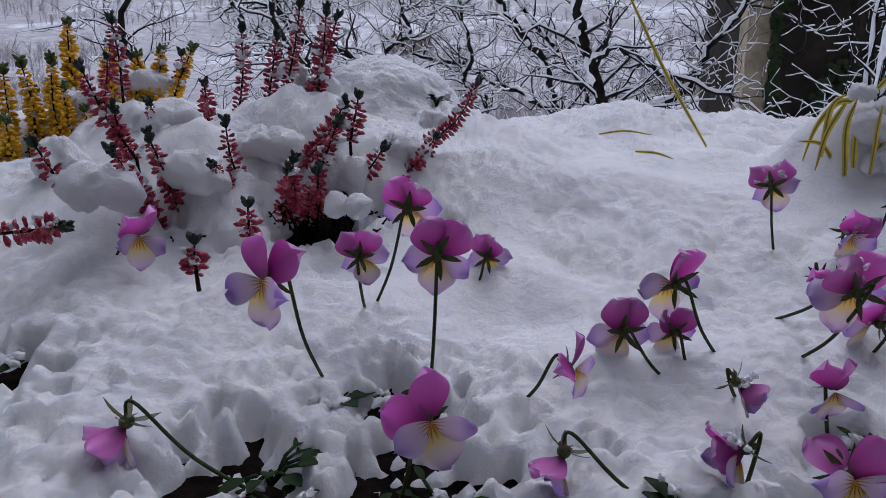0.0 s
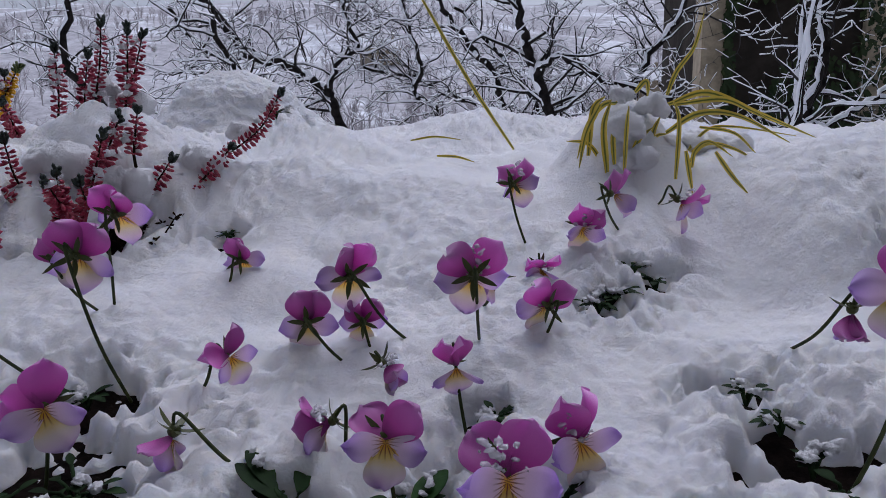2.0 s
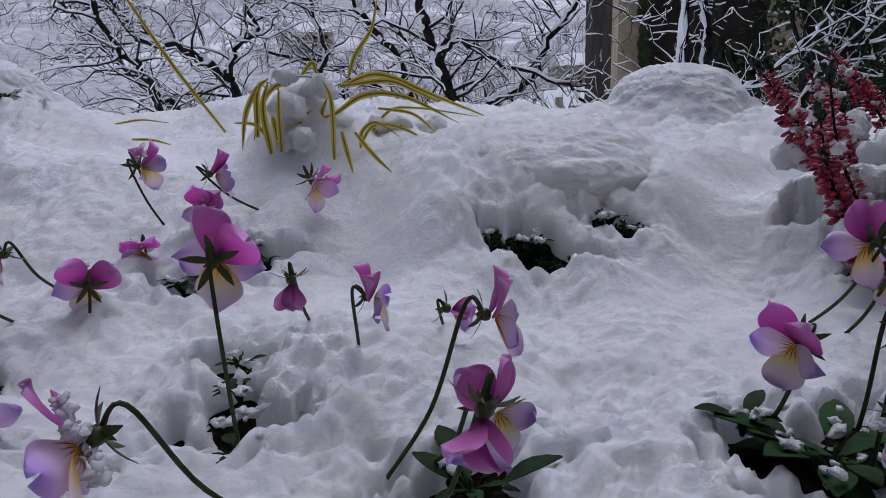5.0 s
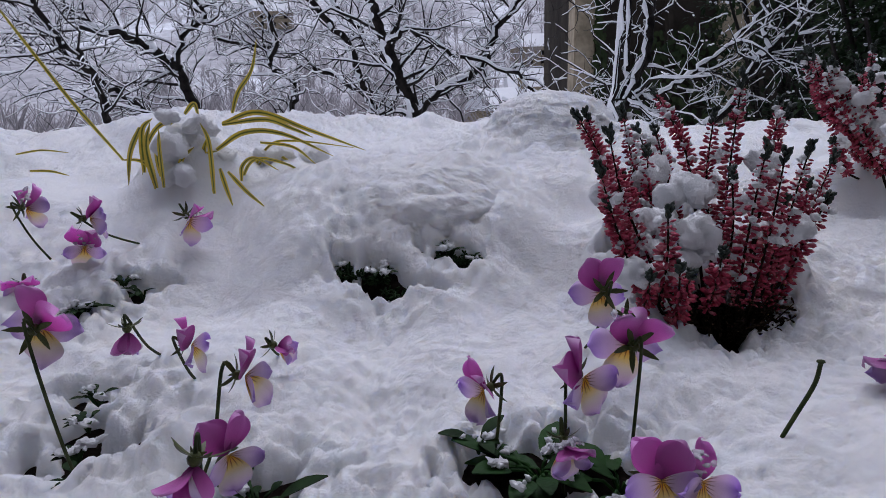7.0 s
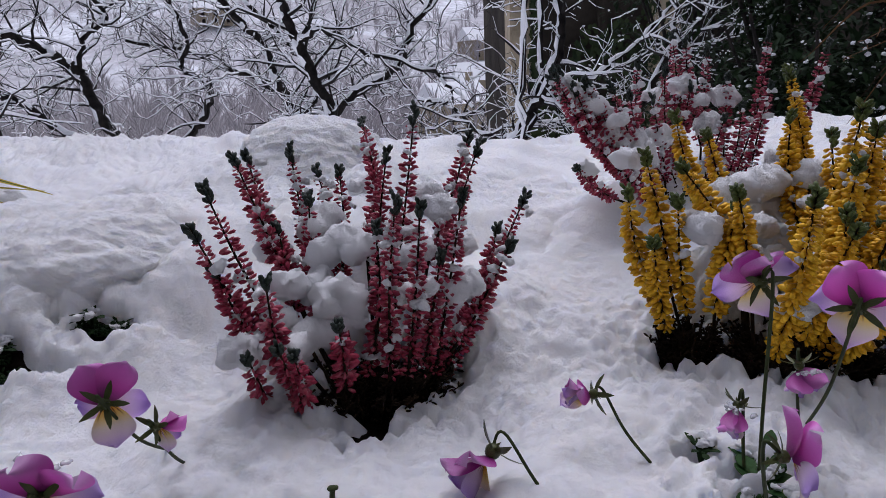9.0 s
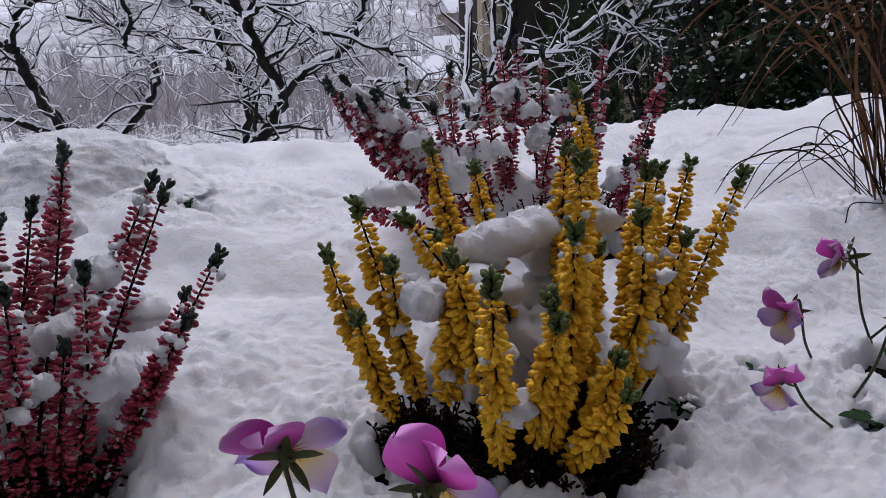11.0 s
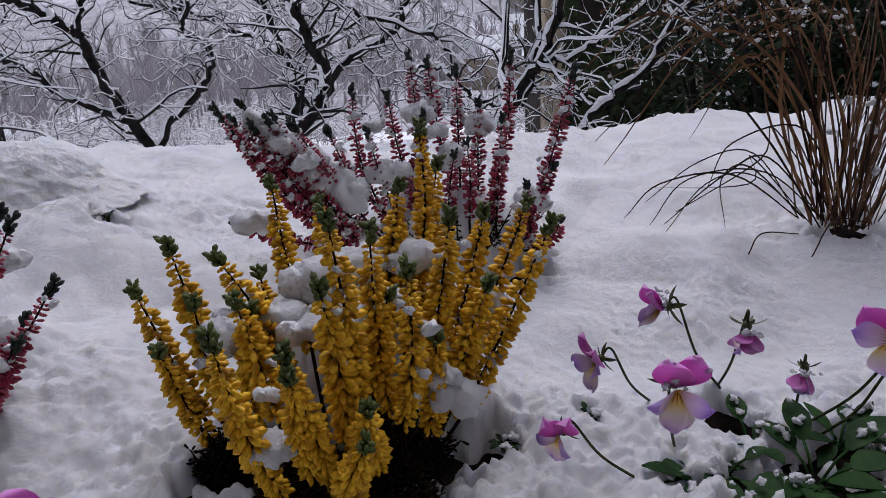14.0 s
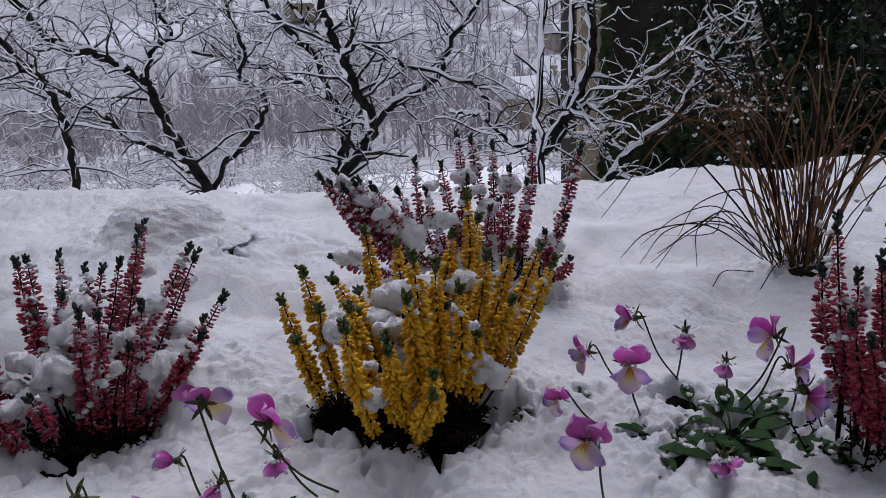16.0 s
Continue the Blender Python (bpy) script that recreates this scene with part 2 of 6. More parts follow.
class Bag:
    """Vertices and faces gathered for one mesh."""

    def __init__(self):
        self.v, self.f, self.uv = [], [], []

    def tube(self, pts, radii, sides=5, cap=True):
        n0, ring = len(self.v), []
        pts = [Vector(p) for p in pts]
        for i, p in enumerate(pts):
            d = (pts[min(i + 1, len(pts) - 1)] - pts[max(i - 1, 0)])
            d = d.normalized() if d.length > 1e-9 else Vector((0, 0, 1))
            a = d.cross(Vector((0.31, 0.87, 0.38))).normalized()
            c = d.cross(a)
            for k in range(sides):
                w = 2 * math.pi * k / sides
                self.v.append(p + radii[i] * (math.cos(w) * a + math.sin(w) * c))
        for i in range(len(pts) - 1):
            for k in range(sides):
                q = n0 + i * sides
                self.f.append((q + k, q + (k + 1) % sides, q + sides + (k + 1) % sides, q + sides + k))
        if cap:
            self.f.append(tuple(n0 + k for k in range(sides))[::-1])
            self.f.append(tuple(n0 + (len(pts) - 1) * sides + k for k in range(sides)))

    def bell(self, p, d, length, r, sides=4):
        """A small drop-shaped floret from p along d."""
        d = d.normalized()
        a = d.cross(Vector((0.2, 0.5, 0.83))).normalized()
        c = d.cross(a)
        n0 = len(self.v)
        self.v.append(p)
        for s, w in ((0.35, 0.85), (0.75, 1.0)):
            for k in range(sides):
                t = 2 * math.pi * k / sides
                self.v.append(p + d * length * s + r * w * (math.cos(t) * a + math.sin(t) * c))
        self.v.append(p + d * length)
        for k in range(sides):
            k2 = (k + 1) % sides
            self.f.append((n0, n0 + 1 + k2, n0 + 1 + k))
            self.f.append((n0 + 1 + k, n0 + 1 + k2, n0 + 1 + sides + k2, n0 + 1 + sides + k))
            self.f.append((n0 + 1 + sides + k, n0 + 1 + sides + k2, n0 + 1 + 2 * sides))

    def leaf(self, p, d, up, length, width, fold=0.25, rows=4):
        """A pointed leaf with a folded midrib and two faces."""
        d = d.normalized()
        s = d.cross(up)
        s = s.normalized() if s.length > 1e-6 else Vector((1, 0, 0))
        u = s.cross(d)
        for off, flip in ((0.0, False), (-0.04 * width, True)):
            n0 = len(self.v)
            for i in range(rows + 1):
                t = i / rows
                w = width * 0.5 * math.sin(math.pi * min(1, t * 0.93 + 0.05)) ** 0.8
                c = p + d * length * t + u * (off - 0.25 * length * t * t)
                self.v += [c - s * w + u * fold * w, c, c + s * w + u * fold * w]
            for i in range(rows):
                for k in range(2):
                    q = n0 + 3 * i + k
                    face = (q, q + 1, q + 4, q + 3)
                    self.f.append(face[::-1] if flip else face)

    def strip(self, pts, width, face):
        """A blade with a shallow V section, tapering to a point."""
        for off, flip in ((0.0, False), (-0.0006, True)):
            n0 = len(self.v)
            for i, p in enumerate(pts):
                t = i / (len(pts) - 1)
                d = (pts[min(i + 1, len(pts) - 1)] - pts[max(i - 1, 0)]).normalized()
                s = d.cross(face).normalized()
                u = s.cross(d)
                w = width * 0.5 * (1 - t ** 3) * min(1, 0.55 + 2 * t) + 0.0003
                self.v += [p - s * w + u * (off + 0.35 * w), p + u * off, p + s * w + u * (off + 0.35 * w)]
                self.uv += [(0, t), (0.5, t), (1, t)]
            for i in range(len(pts) - 1):
                for k in range(2):
                    q = n0 + 3 * i + k
                    f = (q, q + 1, q + 4, q + 3)
                    self.f.append(f[::-1] if flip else f)

    def lump(self, p, r, seed, squash=0.75, n=8, rough=0.35):
        """A rounded, uneven lump of snow."""
        n0 = len(self.v)
        for i in range(n + 1):
            th = math.pi * i / n
            for k in range(2 * n):
                ph = math.pi * k / n
                d = Vector((math.sin(th) * math.cos(ph), math.sin(th) * math.sin(ph), math.cos(th)))
                w = 1 + rough * noise.noise(d * 1.2 + Vector((seed, 0, 0))) + 0.55 * rough * abs(noise.noise(d * 2.6 + Vector((0, seed, 0)))) + 0.22 * rough * noise.noise(d * 5.5 + Vector((0, 0, seed)))
                q = Vector((d.x * (1 + 0.35 * math.sin(seed)), d.y, d.z * squash)) * r * w
                self.v.append(p + Matrix.Rotation(0.6 * math.sin(3 * seed), 3, "Y") @ q)
        for i in range(n):
            for k in range(2 * n):
                a, b2 = n0 + i * 2 * n + k, n0 + i * 2 * n + (k + 1) % (2 * n)
                self.f.append((a, a + 2 * n, b2 + 2 * n, b2))

    def done(self, name, mat, parent=None, label="", smooth=True):
        return mesh_object(name, self.v, self.f, mat, parent, label, smooth, self.uv or None)


def curve_through(pts, n):
    """Evenly smoothed points through a few given ones (Catmull-Rom)."""
    pts = [Vector(p) for p in pts]
    full = [2 * pts[0] - pts[1]] + pts + [2 * pts[-1] - pts[-2]]
    out = []
    for i in range(1, len(full) - 2):
        p0, p1, p2, p3 = full[i - 1:i + 3]
        for k in range(n):
            t = k / n
            out.append(0.5 * (2 * p1 + (p2 - p0) * t + (2 * p0 - 5 * p1 + 4 * p2 - p3) * t * t + (3 * p1 - p0 - 3 * p2 + p3) * t ** 3))
    out.append(pts[-1])
    return out


def lattice(x, y, seed):
    """Smooth value noise, 0 to 1, for arrays."""
    xi, yi = np.floor(x).astype(np.int64), np.floor(y).astype(np.int64)
    fx, fy = x - xi, y - yi
    fx, fy = fx * fx * (3 - 2 * fx), fy * fy * (3 - 2 * fy)

    def hashed(a, c):
        q = (a * 374761393 + c * 668265263 + seed * 974634777) & 0xFFFFFFFF
        q = ((q ^ (q >> 13)) * 1274126177) & 0xFFFFFFFF
        return ((q ^ (q >> 16)) & 0xFFFF) / 65535.0
    return (hashed(xi, yi) * (1 - fx) + hashed(xi + 1, yi) * fx) * (1 - fy) + (hashed(xi, yi + 1) * (1 - fx) + hashed(xi + 1, yi + 1) * fx) * fy


def smooth_step(a, c, v):
    v = np.clip((v - a) / (c - a), 0, 1)
    return v * v * (3 - 2 * v)


# ---- the snow-covered bed ----
MOUNDS = [(.46, .74, .10, .08, .03), (-.24, .80, .26, .14, .050), (.12, .76, .15, .09, .030), (1.415, .44, .075, .045, .035), (1.56, .79, .13, .06, .045), (1.06, .72, .09, .07, .025), (.965, .835, .20, .13, .055), (-.09, 1.06, .20, .13, .045), (.71, .62, .20, .13, .062)]
# snow caught among the shoots of the plants: x, y, radii, height
HEAPS = [(.63, .470, .040, .030, .020), (.705, .445, .050, .030, .018), (.785, .485, .040, .030, .024), (.60, .53, .03, .03, .025), (.81, .55, .04, .04, .03),
         (.965, .465, .050, .050, .070), (.905, .415, .030, .035, .045), (1.055, .475, .050, .045, .070), (1.00, .53, .095, .05, .090), (.955, .40, .018, .022, .045), (1.10, .435, .028, .028, .040), (.885, .37, .020, .022, .025),
         (1.355, .445, .060, .050, .065), (1.455, .455, .070, .050, .075), (1.50, .405, .045, .040, .045), (1.385, .40, .030, .030, .055),
         (1.42, .71, .080, .050, .070), (1.50, .735, .060, .050, .090), (1.60, .725, .070, .050, .070), (1.655, .67, .028, .03, .040),
         (-.255, .685, .075, .055, .055), (-.165, .765, .095, .050, .065), (-.075, .735, .055, .045, .045), (-.32, .60, .045, .04, .045), (-.38, .83, .09, .05, .05), (-.10, .69, .025, .025, .03),
         (.455, .728, .052, .042, .105), (.50, .76, .035, .035, .055), (.565, .785, .065, .042, .055), (.41, .75, .03, .03, .05), (-.49, .90, .13, .045, .09), (1.89, .26, .06, .04, .08)]


def bed_height(x, y):
    k = 1 - .42 * smooth_step(.4, 1.9, x)
    z = 1.192 + k * (.115 * smooth_step(.28, .85, y) + .06 * smooth_step(.7, 1.35, y))
    for a, c, r, s, q in MOUNDS:
        z = z + q * np.exp(-(((x - a) / r) ** 2 + ((y - c) / s) ** 2) ** 1.5)
    return z


# bare places: x, y, radius
HOLES = [(.001, .316, .036), (-.05, .30, .044), (-.11, .33, .036), (-.035, .407, .026), (-.31, .40, .034), (-.34, .39, .03), (.354, .488, .022), (.42, .533, .020), (.397, .545, .014), (.37, .505, .012), (.42, .361, .020), (.422, .325, .018), (.425, .292, .022),
         (.194, .28, .026), (.253, .361, .013), (.275, .268, .018), (.13, .265, .022), (-.115, .655, .034), (-.145, .64, .022), (-.19, .60, .012), (-.27, .62, .014), (.0, .672, .016), (-.02, 1.005, .022), (.012, 1.03, .020), (-.055, .99, .014), (-.55, .82, .06),
         (.628, .512, .012), (.662, .502, .020), (.682, .478, .013), (.742, .514, .019), (.765, .512, .014), (.706, .470, .011), (.985, .385, .040), (1.015, .405, .036), (.94, .508, .016), (1.285, .376, .034), (1.31, .36, .03), (1.383, .335, .064), (1.43, .36, .055), (1.456, .365, .04), (1.51, .359, .020),
         (.72, .20, .034), (.78, .19, .028), (.555, .215, .028), (.36, .25, .014), (.52, .20, .014), (1.198, .224, .012), (1.185, .155, .022), (1.215, .180, .024), (1.60, .361, .014), (1.112, .772, .015), (1.716, .330, .022), (1.65, .27, .018), (1.785, .266, .034), (1.70, .25, .034), (1.745, .235, .042), (1.72, .20, .03), (1.66, .215, .022),
         (1.89, .24, .05), (2.10, .64, .04), (1.63, .66, .03)]
xs = np.concatenate([np.arange(-1.6, -0.8, 0.016), np.arange(-0.8, -0.45, 0.0055), np.arange(-0.45, 1.95, 0.0033), np.arange(1.95, 2.3, 0.0055), np.arange(2.3, 3.6, 0.02)])
ys = np.concatenate([np.arange(0.045, 0.56, 0.0031), np.arange(0.56, 0.90, 0.0048), np.arange(0.90, 1.50, 0.0085), np.arange(1.50, 2.20, 0.02)])
gx, gy = np.meshgrid(xs, ys)


def puffs(x, y, scale, seed):
    """Rounded heaps with narrow creases between them, 0 to 1."""
    x2, y2 = 0.83 * x - 0.56 * y + 0.02 * lattice(x * 9, y * 9, seed + 50), 0.56 * x + 0.83 * y
    return np.abs(2 * lattice(x2 * scale, y2 * scale, seed) - 1)


def clumps(x, y, size, seed):
    """Small round clumps of flakes heaped on one another, 0 to 1; size is the spacing."""
    u, w = x / size, y / size
    iu, iw = np.floor(u).astype(np.int64), np.floor(w).astype(np.int64)
    best = np.zeros_like(u)
    for da in (-1, 0, 1):
        for dc in (-1, 0, 1):
            a, c = iu + da, iw + dc
            q = (a * 73856093 + c * 19349663 + seed * 83492791) & 0xFFFFFFFF
            q = ((q ^ (q >> 13)) * 1274126177) & 0xFFFFFFFF
            j1, j2, j3 = (q & 255) / 255.0, ((q >> 8) & 255) / 255.0, ((q >> 16) & 255) / 255.0
            d = ((u - a - j1) ** 2 + (w - c - j2) ** 2) / (0.45 + 0.75 * j3) ** 2
            best = np.maximum(best, (0.5 + 0.5 * j3) * np.sqrt(np.clip(1 - d, 0, 1)))
    return best


def relief(x, y):
    return bed_height(x, y) + 0.034 * (lattice(x * 6, y * 6, 1) - 0.5) + 0.026 * (lattice(x * 14 + 5, y * 14, 2) - 0.5) + 0.007 * (puffs(x, y, 12, 13) - 0.4)


gz = relief(gx, gy)
rough_patch = 0.26 + 0.55 * smooth_step(0.40, 0.75, lattice(gx * 4.5 + 9, gy * 6, 8)) + 0.10 * smooth_step(0.35, 0.1, gy)
crumbs = 0.0020 * (puffs(gx, gy, 23, 3) - 0.4)
for scale, size, seed, w in ((31, 0.0045, 4, 0.4), (57, 0.0045, 9, 1.1), (93, 0.0065, 12, 1.9), (150, 0.0075, 14, 2.6)):
    crumbs = crumbs + size * (lattice((math.cos(w) * gx - math.sin(w) * gy) * scale, (math.sin(w) * gx + math.cos(w) * gy) * scale, seed) - 0.5)
crumbs = crumbs + 0.0036 * (clumps(gx, gy, 0.011, 61) - 0.4) + 0.0030 * (clumps(gx + 0.3 * gy, gy, 0.021, 62) - 0.4) + 0.0034 * (clumps(gx, gy - 0.2 * gx, 0.0065, 63) - 0.4)
ragged = (0.9 * (lattice(gx * 34, gy * 34, 5) - 0.5) + 1.1 * (lattice(gx * 75, gy * 75, 6) - 0.5) + 0.45 * (lattice(gx * 140, gy * 140, 16) - 0.5))
bare = np.zeros_like(gz)
rough_patch += 0.5 * smooth_step(0.012, 0.05, bed_height(gx, gy) - 1.192 - 0.115 * smooth_step(.28, .85, gy))
for a, c, r in HOLES:
    d = np.hypot(gx - a, (gy - c) * 1.15) / (r * (1.22 if c < 0.42 and a < 1.2 else 1.0))
    rough_patch += 1.4 * np.exp(-(d / 2.4) ** 2)
    bare = np.maximum(bare, smooth_step(-0.5, 0.85, 1.05 - d + ragged * np.clip(0.35 + 0.65 * d, 0.3, 1.35)))
rough_patch = np.clip(rough_patch, 0, 1.5)
pits = smooth_step(0.42, 0.18, lattice(gx * 95 + 2, gy * 95, 17)) * smooth_step(0.9, 1.6, rough_patch)
heaped = np.zeros_like(gz)
for a, c, r, s, q in HEAPS:
    d = ((gx - a) / r) ** 2 + ((gy - c) / s) ** 2
    heaped = np.maximum(heaped, 0.8 * q * (1 - 0.25 * lattice(gx * 40, gy * 40, 19)) * np.exp(-d ** 1.1))
gz += heaped * (1 - 0.9 * bare)
cushion = smooth_step(0.25, 0.75, lattice(gx * 7 + 3, gy * 9, 27))
gz += cushion * (0.010 * (clumps(gx, gy, 0.046, 65) - 0.5) + 0.007 * (clumps(gx - 0.4 * gy, gy, 0.027, 66) - 0.5))
gz += 0.72 * rough_patch * crumbs - 0.004 * pits - 0.038 * bare
gz -= 1.75 * smooth_step(1.28, 2.25, gy + 0.05 * lattice(gx * 3, gy * 0, 7)) ** 1.25
gz -= 0.06 * (1 - smooth_step(0.045, 0.10, gy))
nx, ny = len(xs), len(ys)
grid = (np.arange(ny - 1)[:, None] * nx + np.arange(nx - 1)[None, :]).ravel()
snow = mesh_object("snow_cover", np.stack([gx, gy, gz], -1).reshape(-1, 3).tolist(), np.stack([grid, grid + 1, grid + nx + 1, grid + nx], -1).tolist(), SNOW)
tagged(snow, "fresh white snow lying thick over the planting bed", "snow", kind="structure")


def snow_z(x, y):
    i = int(np.clip(np.searchsorted(xs, x), 0, nx - 1))
    j = int(np.clip(np.searchsorted(ys, y), 0, ny - 1))
    return float(gz[j, i])


def snow_mound(x, y, z, rx, ry, rz, seed, spread=0.9):
    """A round heap of snow over a buried shrub, with puffs and crumbs all over."""
    n, v, f = 96, [], []
    for i in range(n // 2 + 5):
        th = math.pi * i / n
        for k in range(2 * n):
            ph = math.pi * k / n
            d = Vector((math.sin(th) * math.cos(ph), math.sin(th) * math.sin(ph), math.cos(th)))
            w = 1 + 0.08 * noise.noise(d * 1.7 + Vector((seed, 0, 0))) + 0.05 * noise.noise(d * 4.5 + Vector((0, seed, 0))) + 0.030 * noise.noise(d * 11 + Vector((0, 0, seed))) + 0.016 * noise.noise(d * 22 + Vector((seed, seed, 0))) + 0.012 * noise.noise(d * 45 + Vector((0, seed, seed)))
            flare = 1 + spread * max(0.0, 0.55 - d.z) ** 2
            v.append((x + d.x * rx * w * flare, y + d.y * ry * w * flare, z + d.z * rz * w))
    for i in range(n // 2 + 4):
        for k in range(2 * n):
            a, c = i * 2 * n + k, i * 2 * n + (k + 1) % (2 * n)
            f.append((a, a + 2 * n, c + 2 * n, c))
    tagged(mesh_object("snow_mound", v, f, SNOW), "round mound of fresh snow over a buried shrub", "snow", kind="structure")


snow_mound(-.095, 1.10, 1.375, .112, .095, .088, 4.0)
snow_mound(.985, .865, 1.335, .112, .090, .078, 9.0)
snow_mound(.712, .630, 1.252, .150, .104, .088, 6.5, 0.3)

sx, sy = np.meshgrid(np.arange(-1.6, 3.61, 0.02), np.arange(0.06, 1.66, 0.02))
sz = relief(sx, sy) - 0.019 + 0.006 * (lattice(sx * 40, sy * 40, 11) - 0.5)
sz -= 1.75 * smooth_step(1.25, 2.2, sy) ** 1.25 + 0.05 * smooth_step(1.1, 1.3, sy)
mx, my = sx.shape[1], sx.shape[0]
grid = (np.arange(my - 1)[:, None] * mx + np.arange(mx - 1)[None, :]).ravel()
soil = mesh_object("soil", np.stack([sx, sy, sz], -1).reshape(-1, 3).tolist(), np.stack([grid, grid + 1, grid + mx + 1, grid + mx], -1).tolist(), SOIL)
tagged(soil, "dark wet soil showing through gaps in the snow", "soil", kind="structure")


def block(name, lo, hi, mat, parent=None, label="", bevel=0.02):
    bm = bmesh.new()
    bmesh.ops.create_cube(bm, size=1)
    for v in bm.verts:
        v.co = Vector([lo[i] + (v.co[i] + 0.5) * (hi[i] - lo[i]) for i in range(3)])
    bmesh.ops.bevel(bm, geom=bm.edges[:], offset=bevel, segments=2, affect="EDGES")
    me = bpy.data.meshes.new(name)
    bm.to_mesh(me)
    bm.free()
    me.materials.append(mat)
    ob = new(name, me)
    ob.parent = parent
    if label:
        ob["label"] = label
    return ob


tagged(block("retaining_wall", (-1.61, 0.035, -0.05), (3.61, 1.40, 1.10), DARK_STONE), "dark stone wall holding up the planting bed", "wall", kind="structure")
# Unseen wall closing the place; cuts low sky and bounces light onto the bed.
tagged(block("bounce_wall", (-3.5, -1.75, -0.1), (6.0, -1.45, 3.25), PALE_BOUNCE), "unseen added wall behind the path, pale to bounce light", "wall", kind="structure")
# Overhang added out of view so the near edge of the bed darkens.
tagged(block("shade_overhang", (-3.5, -1.75, 3.254), (6.0, -0.14, 3.42), PALE_BOUNCE), "unseen overhang added to shade the front of the bed", "eaves", kind="structure")


# ---- the valley ----
vx = np.concatenate([-np.geomspace(900, 6, 60), np.linspace(-5.5, 8, 55), np.geomspace(9, 900, 60)])
vy = np.concatenate([[-60, -20, -6, -2, 0.0, 0.3], np.linspace(1.0, 14, 40), np.geomspace(15, 900, 110)])
hx, hy = np.meshgrid(vx, vy)
down = np.interp(vy, [-60, 0.3, 1.2, 3, 6, 12, 30, 70, 120, 250, 420, 650, 900], [0, 0, 0.0, -0.3, -0.5, -1.0, -4.5, -9, -9, 8, 48, 95, 130])
hz = down[:, None] + 0.0 * hx
far = smooth_step(20, 200, hy)
hz = hz + far * (22 * (lattice(hx / 140, hy / 140, 21) - 0.5) + 8 * (lattice(hx / 45, hy / 45, 22) - 0.5)) + smooth_step(2, 6, hy) * 0.5 * (lattice(hx / 2.5, hy / 2.5, 23) - 0.5)
hz = hz + 10 * smooth_step(40, 300, -hx) * far
wx, wy = len(vx), len(vy)
grid = (np.arange(wy - 1)[:, None] * wx + np.arange(wx - 1)[None, :]).ravel()
ground = mesh_object("ground", np.stack([hx, hy, hz], -1).reshape(-1, 3).tolist(), np.stack([grid, grid + 1, grid + wx + 1, grid + wx], -1).tolist(), TREE_SNOW)
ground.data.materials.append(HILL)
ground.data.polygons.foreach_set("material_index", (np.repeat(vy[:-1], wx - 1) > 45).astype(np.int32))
tagged(ground, "snow-covered ground falling into a wooded valley", "ground", kind="structure")


def ground_z(x, y):
    i, j = int(np.clip(np.searchsorted(vx, x), 0, wx - 1)), int(np.clip(np.searchsorted(vy, y), 0, wy - 1))
    return float(hz[j, i])


# ---- trees and shrubs ----
def sprout(rng, wood, cap, start, way, length, radius, level, sides, droop=0.0, snowy=1.0):
    """A crooked branch with its side shoots; snow lies along its upper side."""
    n = max(3, int(length / (0.11 if level > 1 else 0.075)))
    pts, p, d = [Vector(start)], Vector(start), Vector(way).normalized()
    for i in range(n):
        d = (d + Vector((rng.gauss(0, .33), rng.gauss(0, .30), rng.gauss(0.01, .30) - droop))).normalized()
        p = p + d * length / n
        pts.append(p.copy())
    radii = [radius * (1 - 0.80 * i / n) for i in range(n + 1)]
    wood.tube(pts, radii, sides, False)
    dress(rng, cap, pts, radii, sides, snowy)
    if level > 0:
        for i in range(1, n + 1):
            for _ in range(1):
                if rng.random() < (0.70 if level > 1 else 0.50):
                    base = (pts[i] - pts[i - 1]).normalized()
                    side = base.cross(Vector((rng.gauss(0, 1), rng.gauss(0, 1), rng.gauss(0, 1)))).normalized()
                    sprout(rng, wood, cap, pts[i], base * rng.uniform(0.3, 0.8) + side + Vector((0, 0, 0.15)), length * rng.uniform(0.28, 0.55), max(radii[i] * 0.58, 0.0036), level - 1, 3, droop, snowy)


def dress(rng, cap, pts, radii, sides, snowy):
    if rng.random() > snowy * (0.75 if radii[0] < 0.0045 else 1.0):
        return
    n = len(pts)
    flat = [1 - abs((pts[min(k + 1, n - 1)] - pts[max(k - 1, 0)]).normalized().z) for k in range(n)]
    lift = [Vector((0, 0, r * 0.95 + 0.0045)) for r in radii]
    fat = [max(0.0012, (r * 0.80 + 0.0046) * (0.35 + 0.85 * q) * rng.uniform(0.45, 1.45)) for q, r in zip(flat, radii)]
    cap.tube([p + l for p, l in zip(pts, lift)], fat, max(3, sides), True)


